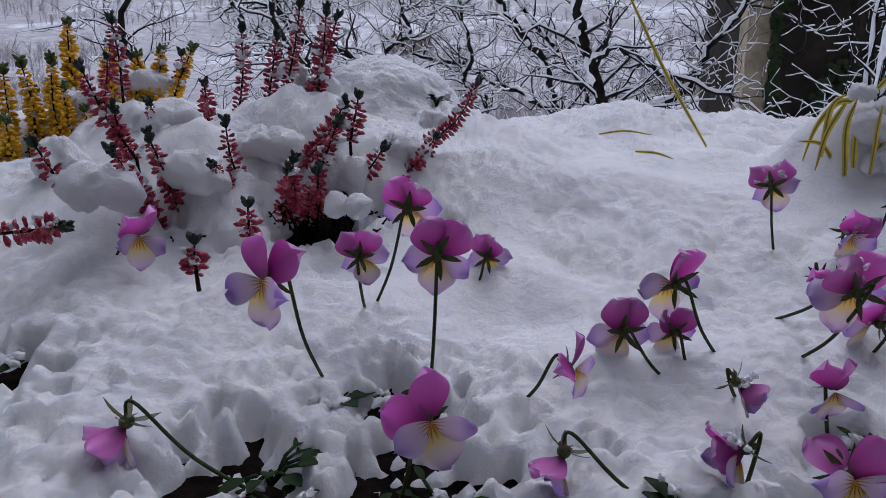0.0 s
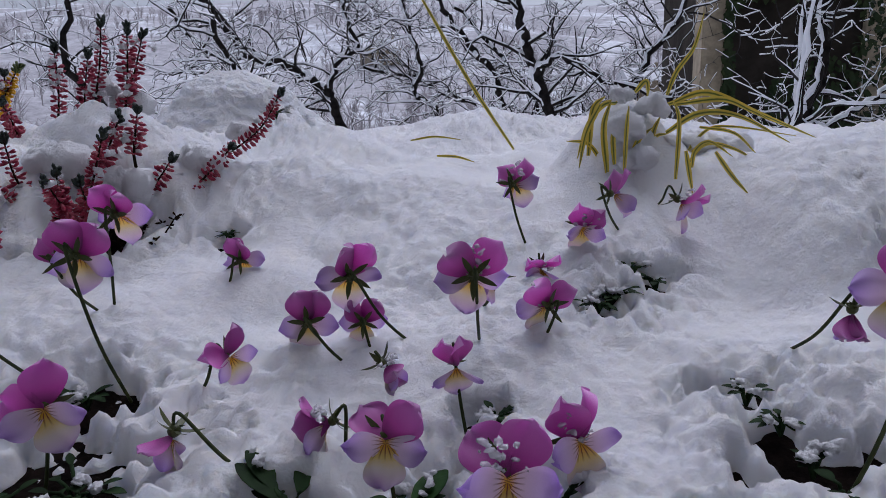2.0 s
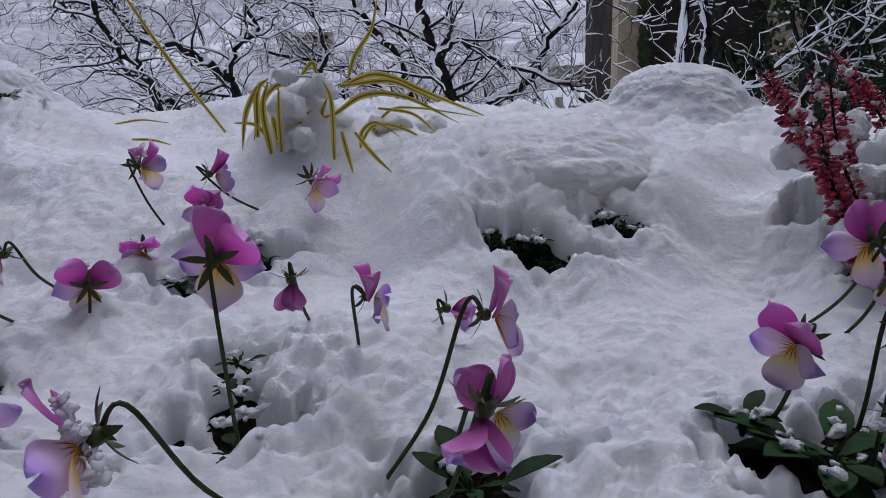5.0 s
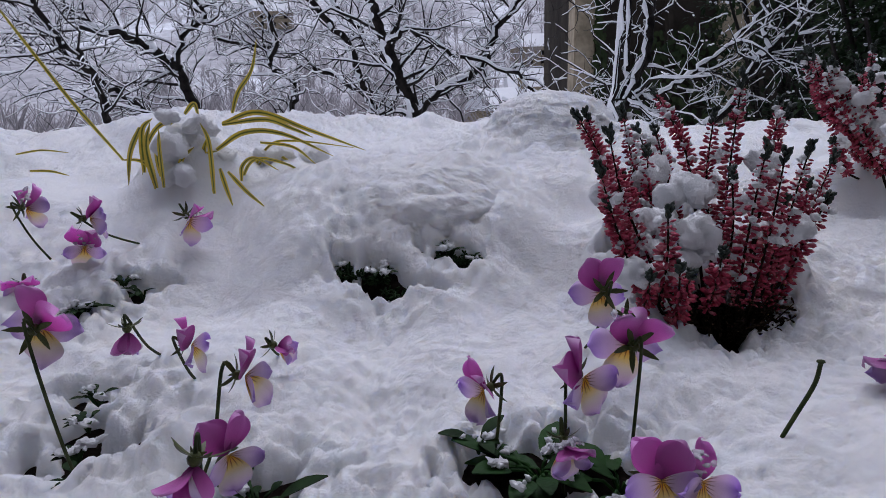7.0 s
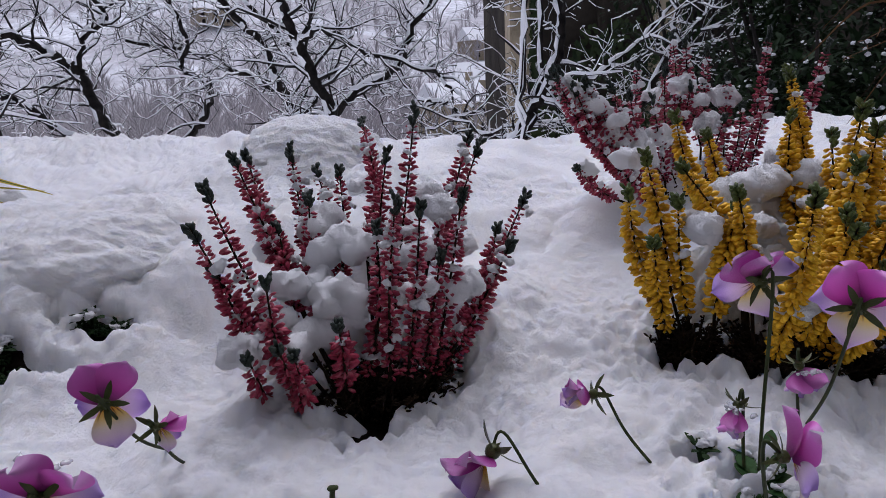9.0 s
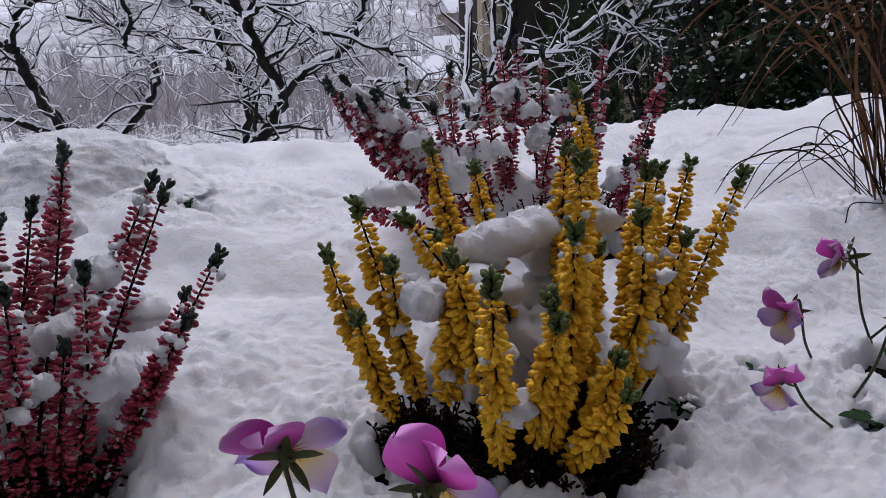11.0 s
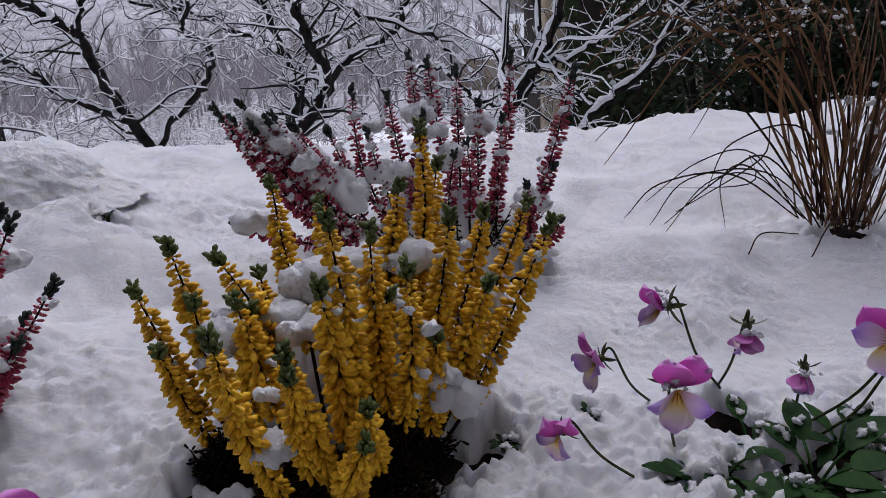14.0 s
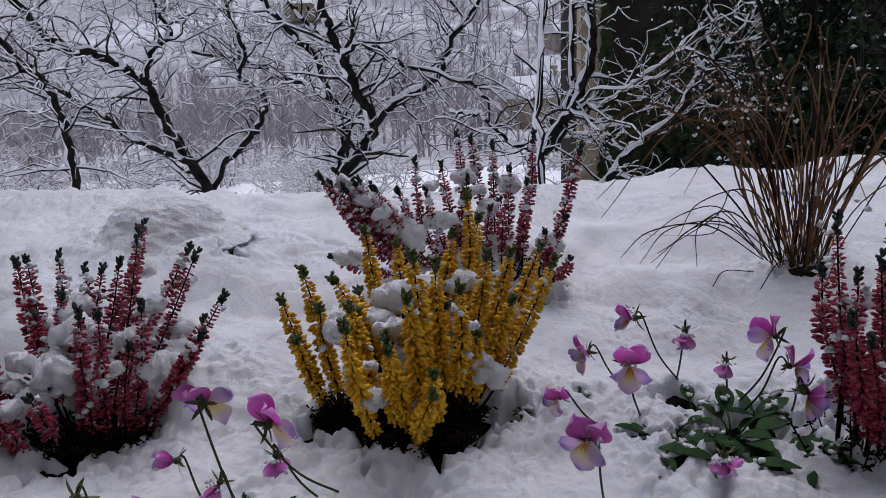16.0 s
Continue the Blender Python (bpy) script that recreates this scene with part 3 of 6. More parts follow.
def tree(name, label, limbs, seed, density=1.0, snowy=0.9):
    """limbs: lists of (x, y, z) with the radius at the foot; side branches grow along them."""
    rng = random.Random(seed)
    thing = tagged(new(name), label, "tree")
    bough, wood, cap = Bag(), Bag(), Bag()
    for pts, r in limbs:
        path = curve_through(pts, 6)
        wob = [p + Vector((rng.gauss(0, .012), rng.gauss(0, .02), rng.gauss(0, .012))) for p in path]
        n = len(wob)
        radii = [0.90 * r * (1 - 0.48 * i / n) for i in range(n)]
        bough.tube(wob, radii, 8)
        steep = [abs((wob[min(i + 1, n - 1)] - wob[max(i - 1, 0)]).normalized().z) for i in range(n)]
        cap.tube([p + Vector((-0.72 * q * k, -0.10 * q * k, q * (1.0 - 0.75 * k) + 0.004)) for p, q, k in zip(wob, radii, steep)], [max(0.002, (q * (0.92 - 0.38 * k) + 0.007) * rng.uniform(0.4, 1.3)) for q, k in zip(radii, steep)], 6)
        for i in range(2, n):
            for _ in range(2):
                if rng.random() < 0.42 * density:
                    base = (wob[i] - wob[i - 1]).normalized()
                    side = base.cross(Vector((rng.gauss(0, .6), rng.gauss(0, 1), rng.gauss(0, .6)))).normalized()
                    sprout(rng, wood, cap, wob[i], base * 0.6 + Vector((side.x, side.y, side.z * 0.55)) + Vector((0, 0, 0.05)), rng.uniform(0.35, 1.0), max(radii[i] * 0.34, 0.010), 2, 4, 0.0, snowy)
    bough.done("trunk", BARK, thing, "dark wet bark")
    wood.done("twig_growth", TWIG, thing)["kind"] = "stuff"
    cap.done("snow", TREE_SNOW, thing, "fresh snow along the branches")["kind"] = "stuff"
    return thing


bare_tree = "bare crooked tree with dark bark and snow-laden twigs"
tree("tree", bare_tree, [([(1.0, 6.0, -0.6), (1.15, 6.0, 0.45), (1.41, 6.0, 0.85), (1.53, 6.0, 1.08), (1.38, 6.0, 1.45), (1.24, 6.0, 1.86), (1.14, 6.0, 2.2), (1.05, 5.9, 2.9)], 0.075),
                         ([(1.53, 6.0, 1.05), (1.76, 6.0, 1.25), (2.15, 6.0, 1.46), (2.33, 6.0, 1.81), (2.56, 6.0, 2.1), (2.73, 6.0, 2.6)], 0.042),
                         ([(1.30, 6.0, 1.70), (1.50, 5.8, 1.80), (1.87, 5.8, 1.60), (2.44, 5.8, 1.40), (2.80, 5.8, 1.07)], 0.026)], 11)
tree("tree", bare_tree, [([(1.10, 6.8, -0.6), (1.14, 6.8, 0.37), (1.23, 6.8, 1.03), (1.09, 6.8, 1.45), (0.96, 6.8, 1.79), (0.68, 6.8, 2.13), (0.39, 6.8, 2.6)], 0.055),
                         ([(1.15, 6.9, 1.24), (0.85, 7.4, 1.44), (0.49, 7.5, 1.59), (0.20, 7.5, 1.75), (-0.34, 7.5, 1.84)], 0.034),
                         ([(1.24, 6.8, 0.9), (1.50, 7.0, 1.30), (1.25, 7.0, 1.75), (1.01, 7.0, 2.03), (0.66, 7.0, 2.4)], 0.034)], 17, 0.8)
tree("tree", bare_tree, [([(-0.30, 7.0, -0.6), (-0.20, 7.0, 0.44), (0.16, 7.0, 0.87), (0.36, 7.0, 1.07), (0.43, 7.0, 1.39), (0.22, 7.0, 1.55), (0.28, 7.0, 1.83), (0.10, 7.0, 2.5)], 0.045)], 18, 0.8)
tree("tree", bare_tree, [([(-0.05, 6.6, -0.6), (-0.17, 6.6, 0.33), (-0.39, 6.6, 0.90), (-0.57, 6.6, 1.36), (-0.64, 6.6, 1.58), (-0.94, 6.6, 1.80), (-1.37, 6.6, 1.95), (-1.60, 6.6, 2.27), (-1.9, 6.6, 2.7)], 0.065),
                         ([(-0.62, 6.6, 1.59), (-0.52, 6.6, 1.86), (-0.33, 6.6, 1.98), (-0.40, 6.6, 2.22), (-0.50, 6.6, 2.7)], 0.030),
                         ([(-0.28, 6.55, 0.76), (-0.78, 6.5, 1.02), (-1.05, 6.5, 1.28), (-1.36, 6.5, 1.54), (-1.73, 6.5, 1.92), (-2.05, 6.5, 2.4)], 0.036)], 12)
tree("tree", bare_tree, [([(-0.98, 5.4, -0.6), (-0.98, 5.4, 0.59), (-0.96, 5.4, 1.15), (-1.01, 5.4, 1.47), (-1.08, 5.4, 1.65), (-1.25, 5.4, 1.81), (-1.43, 5.4, 2.4)], 0.040)], 13)
tree("tree", bare_tree, [([(2.70, 5.05, -0.6), (2.81, 5.05, 0.55), (3.04, 5.05, 1.01), (3.21, 5.05, 1.24), (3.33, 5.05, 1.64), (3.32, 5.05, 2.03), (3.3, 5.05, 2.8)], 0.060),
                         ([(3.05, 5.1, 0.86), (3.18, 5.1, 1.28), (3.19, 5.1, 1.69), (3.17, 5.1, 2.6)], 0.030),
                         ([(3.19, 5.0, 1.19), (3.44, 5.0, 1.20), (3.73, 5.0, 1.39), (4.06, 5.0, 1.60), (4.39, 5.0, 1.9)], 0.022),
                         ([(2.98, 5.1, 0.80), (2.68, 5.3, 0.92), (2.44, 5.3, 1.15), (2.19, 5.3, 1.19)], 0.022)], 14, 0.6)
tree("tree", bare_tree, [([(3.30, 4.9, -0.6), (3.38, 4.9, 0.43), (3.65, 4.9, 0.82), (3.99, 4.9, 1.06), (4.22, 4.9, 1.41), (4.34, 4.9, 1.54), (4.68, 4.9, 1.88), (5.0, 4.9, 2.4)], 0.045),
                         ([(4.34, 4.9, 1.54), (4.29, 4.9, 1.81), (4.29, 4.9, 2.5)], 0.026),
                         ([(3.60, 4.9, 0.78), (3.35, 4.9, 1.05), (3.11, 4.9, 1.18)], 0.020)], 15, 0.6)
tree("tree", bare_tree, [([(-2.6, 6.0, -0.6), (-2.7, 6.0, 0.8), (-2.5, 6.0, 1.4), (-2.8, 6.0, 1.9), (-2.6, 6.0, 2.6)], 0.05)], 16, 0.8)

tree("tree", "thin straight young tree plastered with snow", [([(2.60, 4.10, -0.6), (2.63, 4.10, 0.6), (2.62, 4.10, 1.3), (2.66, 4.10, 1.9), (2.63, 4.10, 2.8)], 0.020), ([(2.615, 4.07, 0.5), (2.605, 4.07, 1.3), (2.64, 4.07, 1.9), (2.61, 4.07, 2.8)], 0.014)], 19, 0.16, 1.0)


def shrub(seed, height, wood_mat, fine, label, snowy):
    rng = random.Random(seed)
    thing = tagged(new("shrub"), label, "shrub", "bare shrubs below the bed")
    wood, cap = Bag(), Bag()
    for k in range(6):
        w = rng.uniform(0, 6.283)
        sprout(rng, wood, cap, (0.15 * math.cos(w), 0.15 * math.sin(w), 0), (0.45 * math.cos(w), 0.45 * math.sin(w), 1), height * rng.uniform(0.6, 1.0), fine, 2 if height < 3 else 2, 3, -0.02, snowy)
    wood.done("twig_growth", wood_mat, thing)["kind"] = "stuff"
    cap.done("snow", TREE_SNOW, thing, "fresh snow on the twigs")["kind"] = "stuff"
    return thing


rng = random.Random(5)
shrubs = [shrub(31 + k, 1.5, HAZY_TWIG if k else RUSSET, 0.011, "bare grey-brown twiggy shrub dusted with snow", 0.9) for k in range(3)]
for k in range(58):
    y = rng.uniform(12, 50)
    x = rng.uniform(-0.75 * y - 2, 0.95 * y + 2)
    s = rng.uniform(0.8, 1.4) * (0.8 + y / 22)
    if x > 5 and y < 34:
        continue
    m = pose(x, y, ground_z(x, y) - 0.1, 0, 0, rng.uniform(0, 360)) @ Matrix.Diagonal((s, s, s, 1))
    ob = copy_thing(shrubs[k % 3], m)
    ob.scale = (s, s, s)
for k, (x, y) in enumerate(((-4.5, 9), (0.5, 11), (4.5, 12))):
    shrubs[k].matrix_basis = pose(x, y, ground_z(x, y) - 0.1, 0, 0, 40 * k)

for x, y, s in ((-17.5, 27, 4.6), (-20, 30, 5.2), (-15.5, 29, 4.2), (-23, 31, 5.6), (-19, 33, 5.2)):
    ob = copy_thing(shrubs[0], pose(x, y, ground_z(x, y) - 0.2, 0, 0, 40 * x) @ Matrix.Diagonal((s, s, s, 1)))
    ob.scale = (s, s, s)

# far woods: small bare crowns on the hillside, too many to count
bag = Bag()
for k in range(3400):
    y = 60 * (9.0 ** rng.random() ** 0.6)
    x = rng.uniform(-0.85, 1.0) * y
    if lattice(np.array([x / 70.0]), np.array([y / 50.0]), 31)[0] < 0.45:
        continue
    z, s = ground_z(x, y), rng.uniform(5.0, 10.0)
    bag.tube([Vector((x, y, z - 0.5)), Vector((x, y, z + 0.8 * s))], [0.022 * s, 0.006 * s], 3, False)
    for j in range(16):
        w, e = rng.uniform(0, 6.283), rng.uniform(0.25, 1.1)
        p0 = Vector((x, y, z + s * rng.uniform(0.1, 0.65)))
        p1 = p0 + Vector((math.cos(w) * e, math.sin(w) * e, 1)) * s * rng.uniform(0.2, 0.42)
        bag.tube([p0, p1], [0.010 * s, 0.004 * s], 3, False)
woods = bag.done("far_woods", HAZY_WOOD)
tagged(woods, "leafless woods on the far valley side, pale with snow and painted haze", "woods", kind="stuff")


def far_house(x, y, w, d, hgt, turn, wall):
    """A gabled house with snow on its roof."""
    z = ground_z(x, y) - 0.6
    house = tagged(new("house"), "pale stone house with a snow-covered gabled roof", "house", "houses across the valley")
    house.matrix_basis = pose(x, y, z, 0, 0, turn)
    block("wall", (-w / 2, -d / 2, 0), (w / 2, d / 2, hgt), wall, house, bevel=0.05)
    v = [(-w / 2 - .4, -d / 2 - .4, hgt), (w / 2 + .4, -d / 2 - .4, hgt), (w / 2 + .4, d / 2 + .4, hgt), (-w / 2 - .4, d / 2 + .4, hgt), (-w / 2 - .4, 0, hgt + d * 0.45), (w / 2 + .4, 0, hgt + d * 0.45)]
    mesh_object("roof", v, [(0, 1, 5, 4), (2, 3, 4, 5), (0, 4, 3), (1, 2, 5), (0, 3, 2, 1)], TREE_SNOW, house, "roof white with snow", False)
    for i in range(3):
        for j in range(2):
            cx, cz = (i - 1) * w * 0.3, hgt * (0.28 + 0.42 * j)
            win = block("window", (cx - .55, -d / 2 - .06, cz - .65), (cx + .55, -d / 2 + .05, cz + .65), BARK, house, "dark window", 0.02)
            block("sill", (cx - .7, -d / 2 - .18, cz - .80), (cx + .7, -d / 2 + .02, cz - .68), STONE, win, "", 0.02)
    block("chimney", (w * 0.32, -.5, hgt + d * 0.2), (w * 0.32 + .9, .5, hgt + d * 0.45 + 1.4), wall, house, bevel=0.04)
    return house


far_house(33, 112, 11, 8, 6, 25, STONE)
far_house(52, 150, 14, 9, 6, -10, STONE)
far_house(70, 205, 13, 9, 6, 10, STONE)
far_house(-12, 260, 14, 9, 6, 15, STONE)

# stone building under ivy
building = tagged(new("stone_building"), "old pale stone building with ivy on its dark side", "building")
building.matrix_basis = pose(7.26, 16.24, -4.3, 0, 0, -14) @ Matrix.Diagonal((2.2, 2.2, 2.2, 1))
block("wall", (0, 0, 0), (6.5, 4.0, 7.5), DARK_STONE, building, "dark brown-grey stone wall")
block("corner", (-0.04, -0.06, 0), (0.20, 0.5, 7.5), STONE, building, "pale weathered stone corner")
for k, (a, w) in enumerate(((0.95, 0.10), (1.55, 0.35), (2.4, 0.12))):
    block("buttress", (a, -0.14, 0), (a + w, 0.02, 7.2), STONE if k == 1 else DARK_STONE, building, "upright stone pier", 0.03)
bag = Bag()
rng = random.Random(71)
for k in range(9000):
    u = rng.random() ** 1.6
    p = Vector((0.20 + u * 2.7, -0.05 - 0.22 * rng.random() ** 2, rng.uniform(0.3, 7.3)))
    if lattice(np.array([p.x * 2.2]), np.array([p.z * 1.2]), 41)[0] < 0.28:
        continue
    bag.leaf(p, Vector((rng.gauss(0, .6), -0.3, -0.8)), Vector((0, -1, 0.4)), rng.uniform(.05, .09), rng.uniform(.045, .08), 0.2, 2)
bag.done("ivy", IVY, building, "dark green ivy leaves")["kind"] = "stuff"


def evergreen(label, centre, size, leaves, tufts, seed):
    rng = random.Random(seed)
    thing = tagged(new("evergreen_shrub"), label, "shrub")
    thing.location = centre
    limbs, foliage, cap = Bag(), Bag(), Bag()
    for k in range(26):
        w = rng.uniform(0, 6.283)
        tip = Vector((math.cos(w) * size[0] * .8, math.sin(w) * size[1] * .8, rng.uniform(0.3, 0.95) * size[2]))
        path = curve_through([(0.1 * math.cos(w), 0.1 * math.sin(w), 0), tip * 0.5 + Vector((0, 0, 0.2)), tip], 5)
        limbs.tube(path, [0.03 * (1 - 0.8 * i / len(path)) for i in range(len(path))], 5)
    spots = []
    for k in range(leaves // 12):
        d = Vector((rng.gauss(0, 1), rng.gauss(0, 1), rng.gauss(0, 1))).normalized()
        r = rng.uniform(0.55, 1.0) * (0.8 + 0.35 * noise.noise(d * 2.1 + Vector((seed, 0, 0))))
        c = Vector((d.x * size[0] * r, d.y * size[1] * r, size[2] * (0.5 + 0.5 * d.z * r)))
        spots.append(c)
        for j in range(12):
            q = Vector((rng.gauss(0, 1), rng.gauss(0, 1), rng.gauss(0.1, .7)))
            foliage.leaf(c + q * 0.045, q, Vector((0, 0, 1)), rng.uniform(.04, .08), rng.uniform(.022, .042), 0.25, 2)
    for c in rng.sample(spots, min(tufts, len(spots))):
        for j in range(rng.randint(1, 3)):
            cap.lump(c + Vector((rng.gauss(0, .035), rng.gauss(0, .035), 0.03)), rng.uniform(.005, .015), rng.uniform(0, 99), 0.6, 4, 0.9)
    limbs.done("branch_frame", BARK, thing)
    foliage.done("foliage", FOLIAGE, thing, "dark glossy leaves")["kind"] = "stuff"
    cap.done("snow", TREE_SNOW, thing, "tufts of snow on the leaves")["kind"] = "stuff"
    return thing


evergreen("dark evergreen shrub with tufts of snow on its leaves", (4.6, 3.6, -0.4), (1.05, 0.8, 3.4), 9600, 300, 81)
evergreen("dark evergreen shrub with tufts of snow on its leaves", (3.9, 2.8, -0.5), (0.75, 0.5, 2.3), 8400, 300, 82)
evergreen("tall dark evergreen shrub behind the stone building's corner", (5.2, 5.6, -0.4), (1.3, 0.8, 4.2), 4200, 200, 83)


# ---- heathers ----
def heather(label):
    return tagged(new("heather"), label, "heather plant", "heathers in the snow")


pink = "pinkish-red heather with dark shoot tips standing in snow"
red_a, red_b, red_c, red_d = [heather(pink) for _ in range(4)]
yellow_a, yellow_b = [heather("golden-yellow heather with green shoot tips in snow") for _ in range(2)]
HRNG = random.Random(3)


SNOW_BITS = {}


def spike(plant, root, foot, tip):
    """A shoot thick with small bells from foot to tip, on a woody stem from the root, with a leafy end."""
    rng, gold = HRNG, plant in (yellow_a, yellow_b)
    root, foot, tip = Vector(root), Vector(foot), Vector(tip)
    foot = foot.lerp(root, 0.35)
    length = (tip - foot).length
    mid = (foot + tip) / 2 + Vector((rng.gauss(0, .03) * length, rng.gauss(0, .04) * length, 0.0)) + (Vector((tip.x - foot.x, tip.y - foot.y, 0)) * 0.08)
    path = curve_through([foot, mid, tip], 14)
    n = len(path)
    shoot, core, end = Bag(), Bag(), Bag()
    stalk = curve_through([root, root.lerp(foot, 0.5) - Vector((0, 0, 0.004)), foot], 4)[:-1] + path
    core.tube(stalk, [0.0019 - 0.0012 * i / len(stalk) for i in range(len(stalk))], 5)
    whorls = max(5, int(length / (0.0052 if gold else 0.0056)))
    spin = rng.uniform(0, 6)
    fat = rng.uniform(0.85, 1.15)
    for w in range(whorls):
        t = 0.02 + 0.92 * w / whorls
        f = t * (n - 1)
        i = min(int(f), n - 2)
        p = path[i].lerp(path[i + 1], f - i)
        d = (path[i + 1] - path[i]).normalized()
        a = d.cross(Vector((0.3, 0.8, 0.5))).normalized()
        c = d.cross(a)
        grow = fat * (0.80 + 0.30 * math.sin(math.pi * min(1, t * 1.15))) * (1 - 0.45 * max(0, t - 0.75) / 0.25)
        count = 7
        for k in range(count):
            if rng.random() < (0.12 if gold else 0.26):
                continue
            ang = spin + w * 0.55 + 2 * math.pi * k / count + rng.gauss(0, .2)
            out = math.cos(ang) * a + math.sin(ang) * c
            way = out * rng.uniform(0.9, 1.1) + d * rng.uniform(0.05, 0.45) + Vector((0, 0, rng.uniform(-0.7, -0.1) if gold else rng.uniform(-0.5, 0.25)))
            size = grow * rng.uniform(0.8, 1.2)
            shoot.bell(p + out * 0.001, way, (0.0112 if gold else 0.0096) * size, (0.0024 if gold else 0.0018) * size)
        if rng.random() < (0.07 if plant is yellow_b else 0.42 if plant is red_c else 0.30 if plant in (red_a, red_b) else 0.17):
            SNOW_BITS.setdefault(plant.name, []).append((p + Vector((rng.gauss(0, .004), rng.gauss(0, .004), 0.005)), rng.uniform(0.003, 0.007)))
    tuft = 22 if gold else 16
    for k in range(tuft):
        t = 0.90 + 0.10 * k / tuft
        i = min(int(t * (n - 1)), n - 2)
        p = path[i].lerp(path[i + 1], t * (n - 1) - i)
        d = (path[-1] - path[-2]).normalized()
        w = rng.uniform(0, 6.283)
        a = d.cross(Vector((0.3, 0.8, 0.5))).normalized()
        out = math.cos(w) * a + math.sin(w) * d.cross(a)
        end.bell(p, out * (0.9 if gold else 0.55) + d * 0.9, rng.uniform(0.007, 0.0115), 0.0021)
    flower = shoot.done("flower_spike", YELLOW_BELL if gold else RED_BELL, plant)
    core.done("stem", HEATHER_STEM, flower, "thin brown woody stem")
    end.done("shoot_tip", GREEN_TIP if gold else RED_TIP, flower, "dark green leafy shoot tip")


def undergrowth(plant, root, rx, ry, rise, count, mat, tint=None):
    """Short leafy sprigs at the foot of a plant, the shade there put into their colour."""
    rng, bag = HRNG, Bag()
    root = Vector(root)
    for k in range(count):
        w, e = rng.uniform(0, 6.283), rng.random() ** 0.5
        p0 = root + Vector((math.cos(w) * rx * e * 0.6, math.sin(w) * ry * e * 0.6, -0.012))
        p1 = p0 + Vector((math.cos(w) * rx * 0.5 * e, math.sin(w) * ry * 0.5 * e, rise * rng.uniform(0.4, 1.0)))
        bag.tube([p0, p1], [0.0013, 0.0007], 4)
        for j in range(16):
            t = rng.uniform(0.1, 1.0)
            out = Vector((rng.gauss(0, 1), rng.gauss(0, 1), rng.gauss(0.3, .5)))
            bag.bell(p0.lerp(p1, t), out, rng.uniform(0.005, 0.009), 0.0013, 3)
    bag.done("inner_foliage", mat, plant, "inner shoots with shade put into their dark colour")["kind"] = "stuff"


def snow_cap(plant, place, r):
    """One crumbly, many-lobed clump of snow."""
    rng, bag = HRNG, Bag()
    r = r * (0.62 if plant is red_c else 0.95 if plant is sedge else 1.0)
    base, n, seed = Vector(place) - Vector((0, 0, r * 0.25)), 13, rng.uniform(0, 99)
    lobes = []
    for k in range(9):
        w, e = rng.uniform(0, 6.283), rng.random() ** 0.5
        lobes.append((Vector((0.85 * e * math.cos(w), 0.55 * e * math.sin(w), 0.45 * (1 - e) + rng.gauss(0, .12))) * r, r * rng.uniform(0.42, 0.66)))
    for i in range(n + 1):
        th = math.pi * i / n
        for k in range(2 * n):
            ph = math.pi * k / n
            d = Vector((math.sin(th) * math.cos(ph), math.sin(th) * math.sin(ph), math.cos(th)))
            far_out = 0.3 * r
            for c, q in lobes:
                h = c.dot(d) ** 2 - c.length_squared + q * q
                if h > 0:
                    far_out = max(far_out, c.dot(d) + math.sqrt(h))
            far_out *= 1 + 0.24 * noise.noise(d * 3 + Vector((seed, 0, 0))) + 0.13 * noise.noise(d * 7 + Vector((0, seed, 0))) + 0.10 * noise.noise(d * 14 + Vector((0, 0, seed)))
            bag.v.append(base + d * far_out)
    for i in range(n):
        for k in range(2 * n):
            a, c = i * 2 * n + k, i * 2 * n + (k + 1) % (2 * n)
            bag.f.append((a, a + 2 * n, c + 2 * n, c))
    bag.done("snow", LOOSE_SNOW, plant, "clump of snow caught among the shoots")


sedge = tagged(new("sedge"), "variegated yellow and green sedge weighed down by snow", "sedge")


def blade(plant, pts, width):
    bag = Bag()
    bag.strip(curve_through(pts, 7), 0.7 * width, Vector((HRNG.gauss(0, .15), -1, HRNG.gauss(0.2, .15))))
    bag.done("blade", SEDGE, plant)


spike(red_b, (0.960, 0.386, 1.185), (0.893, 0.387, 1.246), (0.857, 0.390, 1.362))
spike(red_b, (0.960, 0.387, 1.185), (0.893, 0.392, 1.299), (0.870, 0.400, 1.390))
spike(red_b, (0.967, 0.405, 1.185), (0.917, 0.448, 1.309), (0.888, 0.525, 1.400))
spike(red_b, (0.967, 0.405, 1.185), (0.918, 0.448, 1.314), (0.901, 0.525, 1.399))
spike(red_b, (0.971, 0.408, 1.185), (0.936, 0.448, 1.252), (0.942, 0.525, 1.403))
spike(red_b, (0.967, 0.404, 1.185), (0.936, 0.430, 1.264), (0.953, 0.485, 1.363))
spike(red_b, (0.979, 0.413, 1.185), (0.964, 0.453, 1.318), (0.989, 0.535, 1.377))
spike(red_b, (0.994, 0.415, 1.185), (1.004, 0.488, 1.365), (1.027, 0.615, 1.417))
spike(red_b, (1.003, 0.412, 1.185), (1.011, 0.430, 1.230), (1.060, 0.485, 1.436))
spike(red_b, (0.997, 0.414, 1.185), (1.000, 0.430, 1.298), (1.030, 0.485, 1.396))
spike(red_b, (1.001, 0.380, 1.185), (1.001, 0.380, 1.231), (1.015, 0.375, 1.374))
spike(red_b, (1.016, 0.380, 1.185), (1.016, 0.380, 1.228), (1.035, 0.375, 1.367))
spike(red_b, (1.015, 0.401, 1.185), (1.068, 0.434, 1.363), (1.115, 0.495, 1.405))
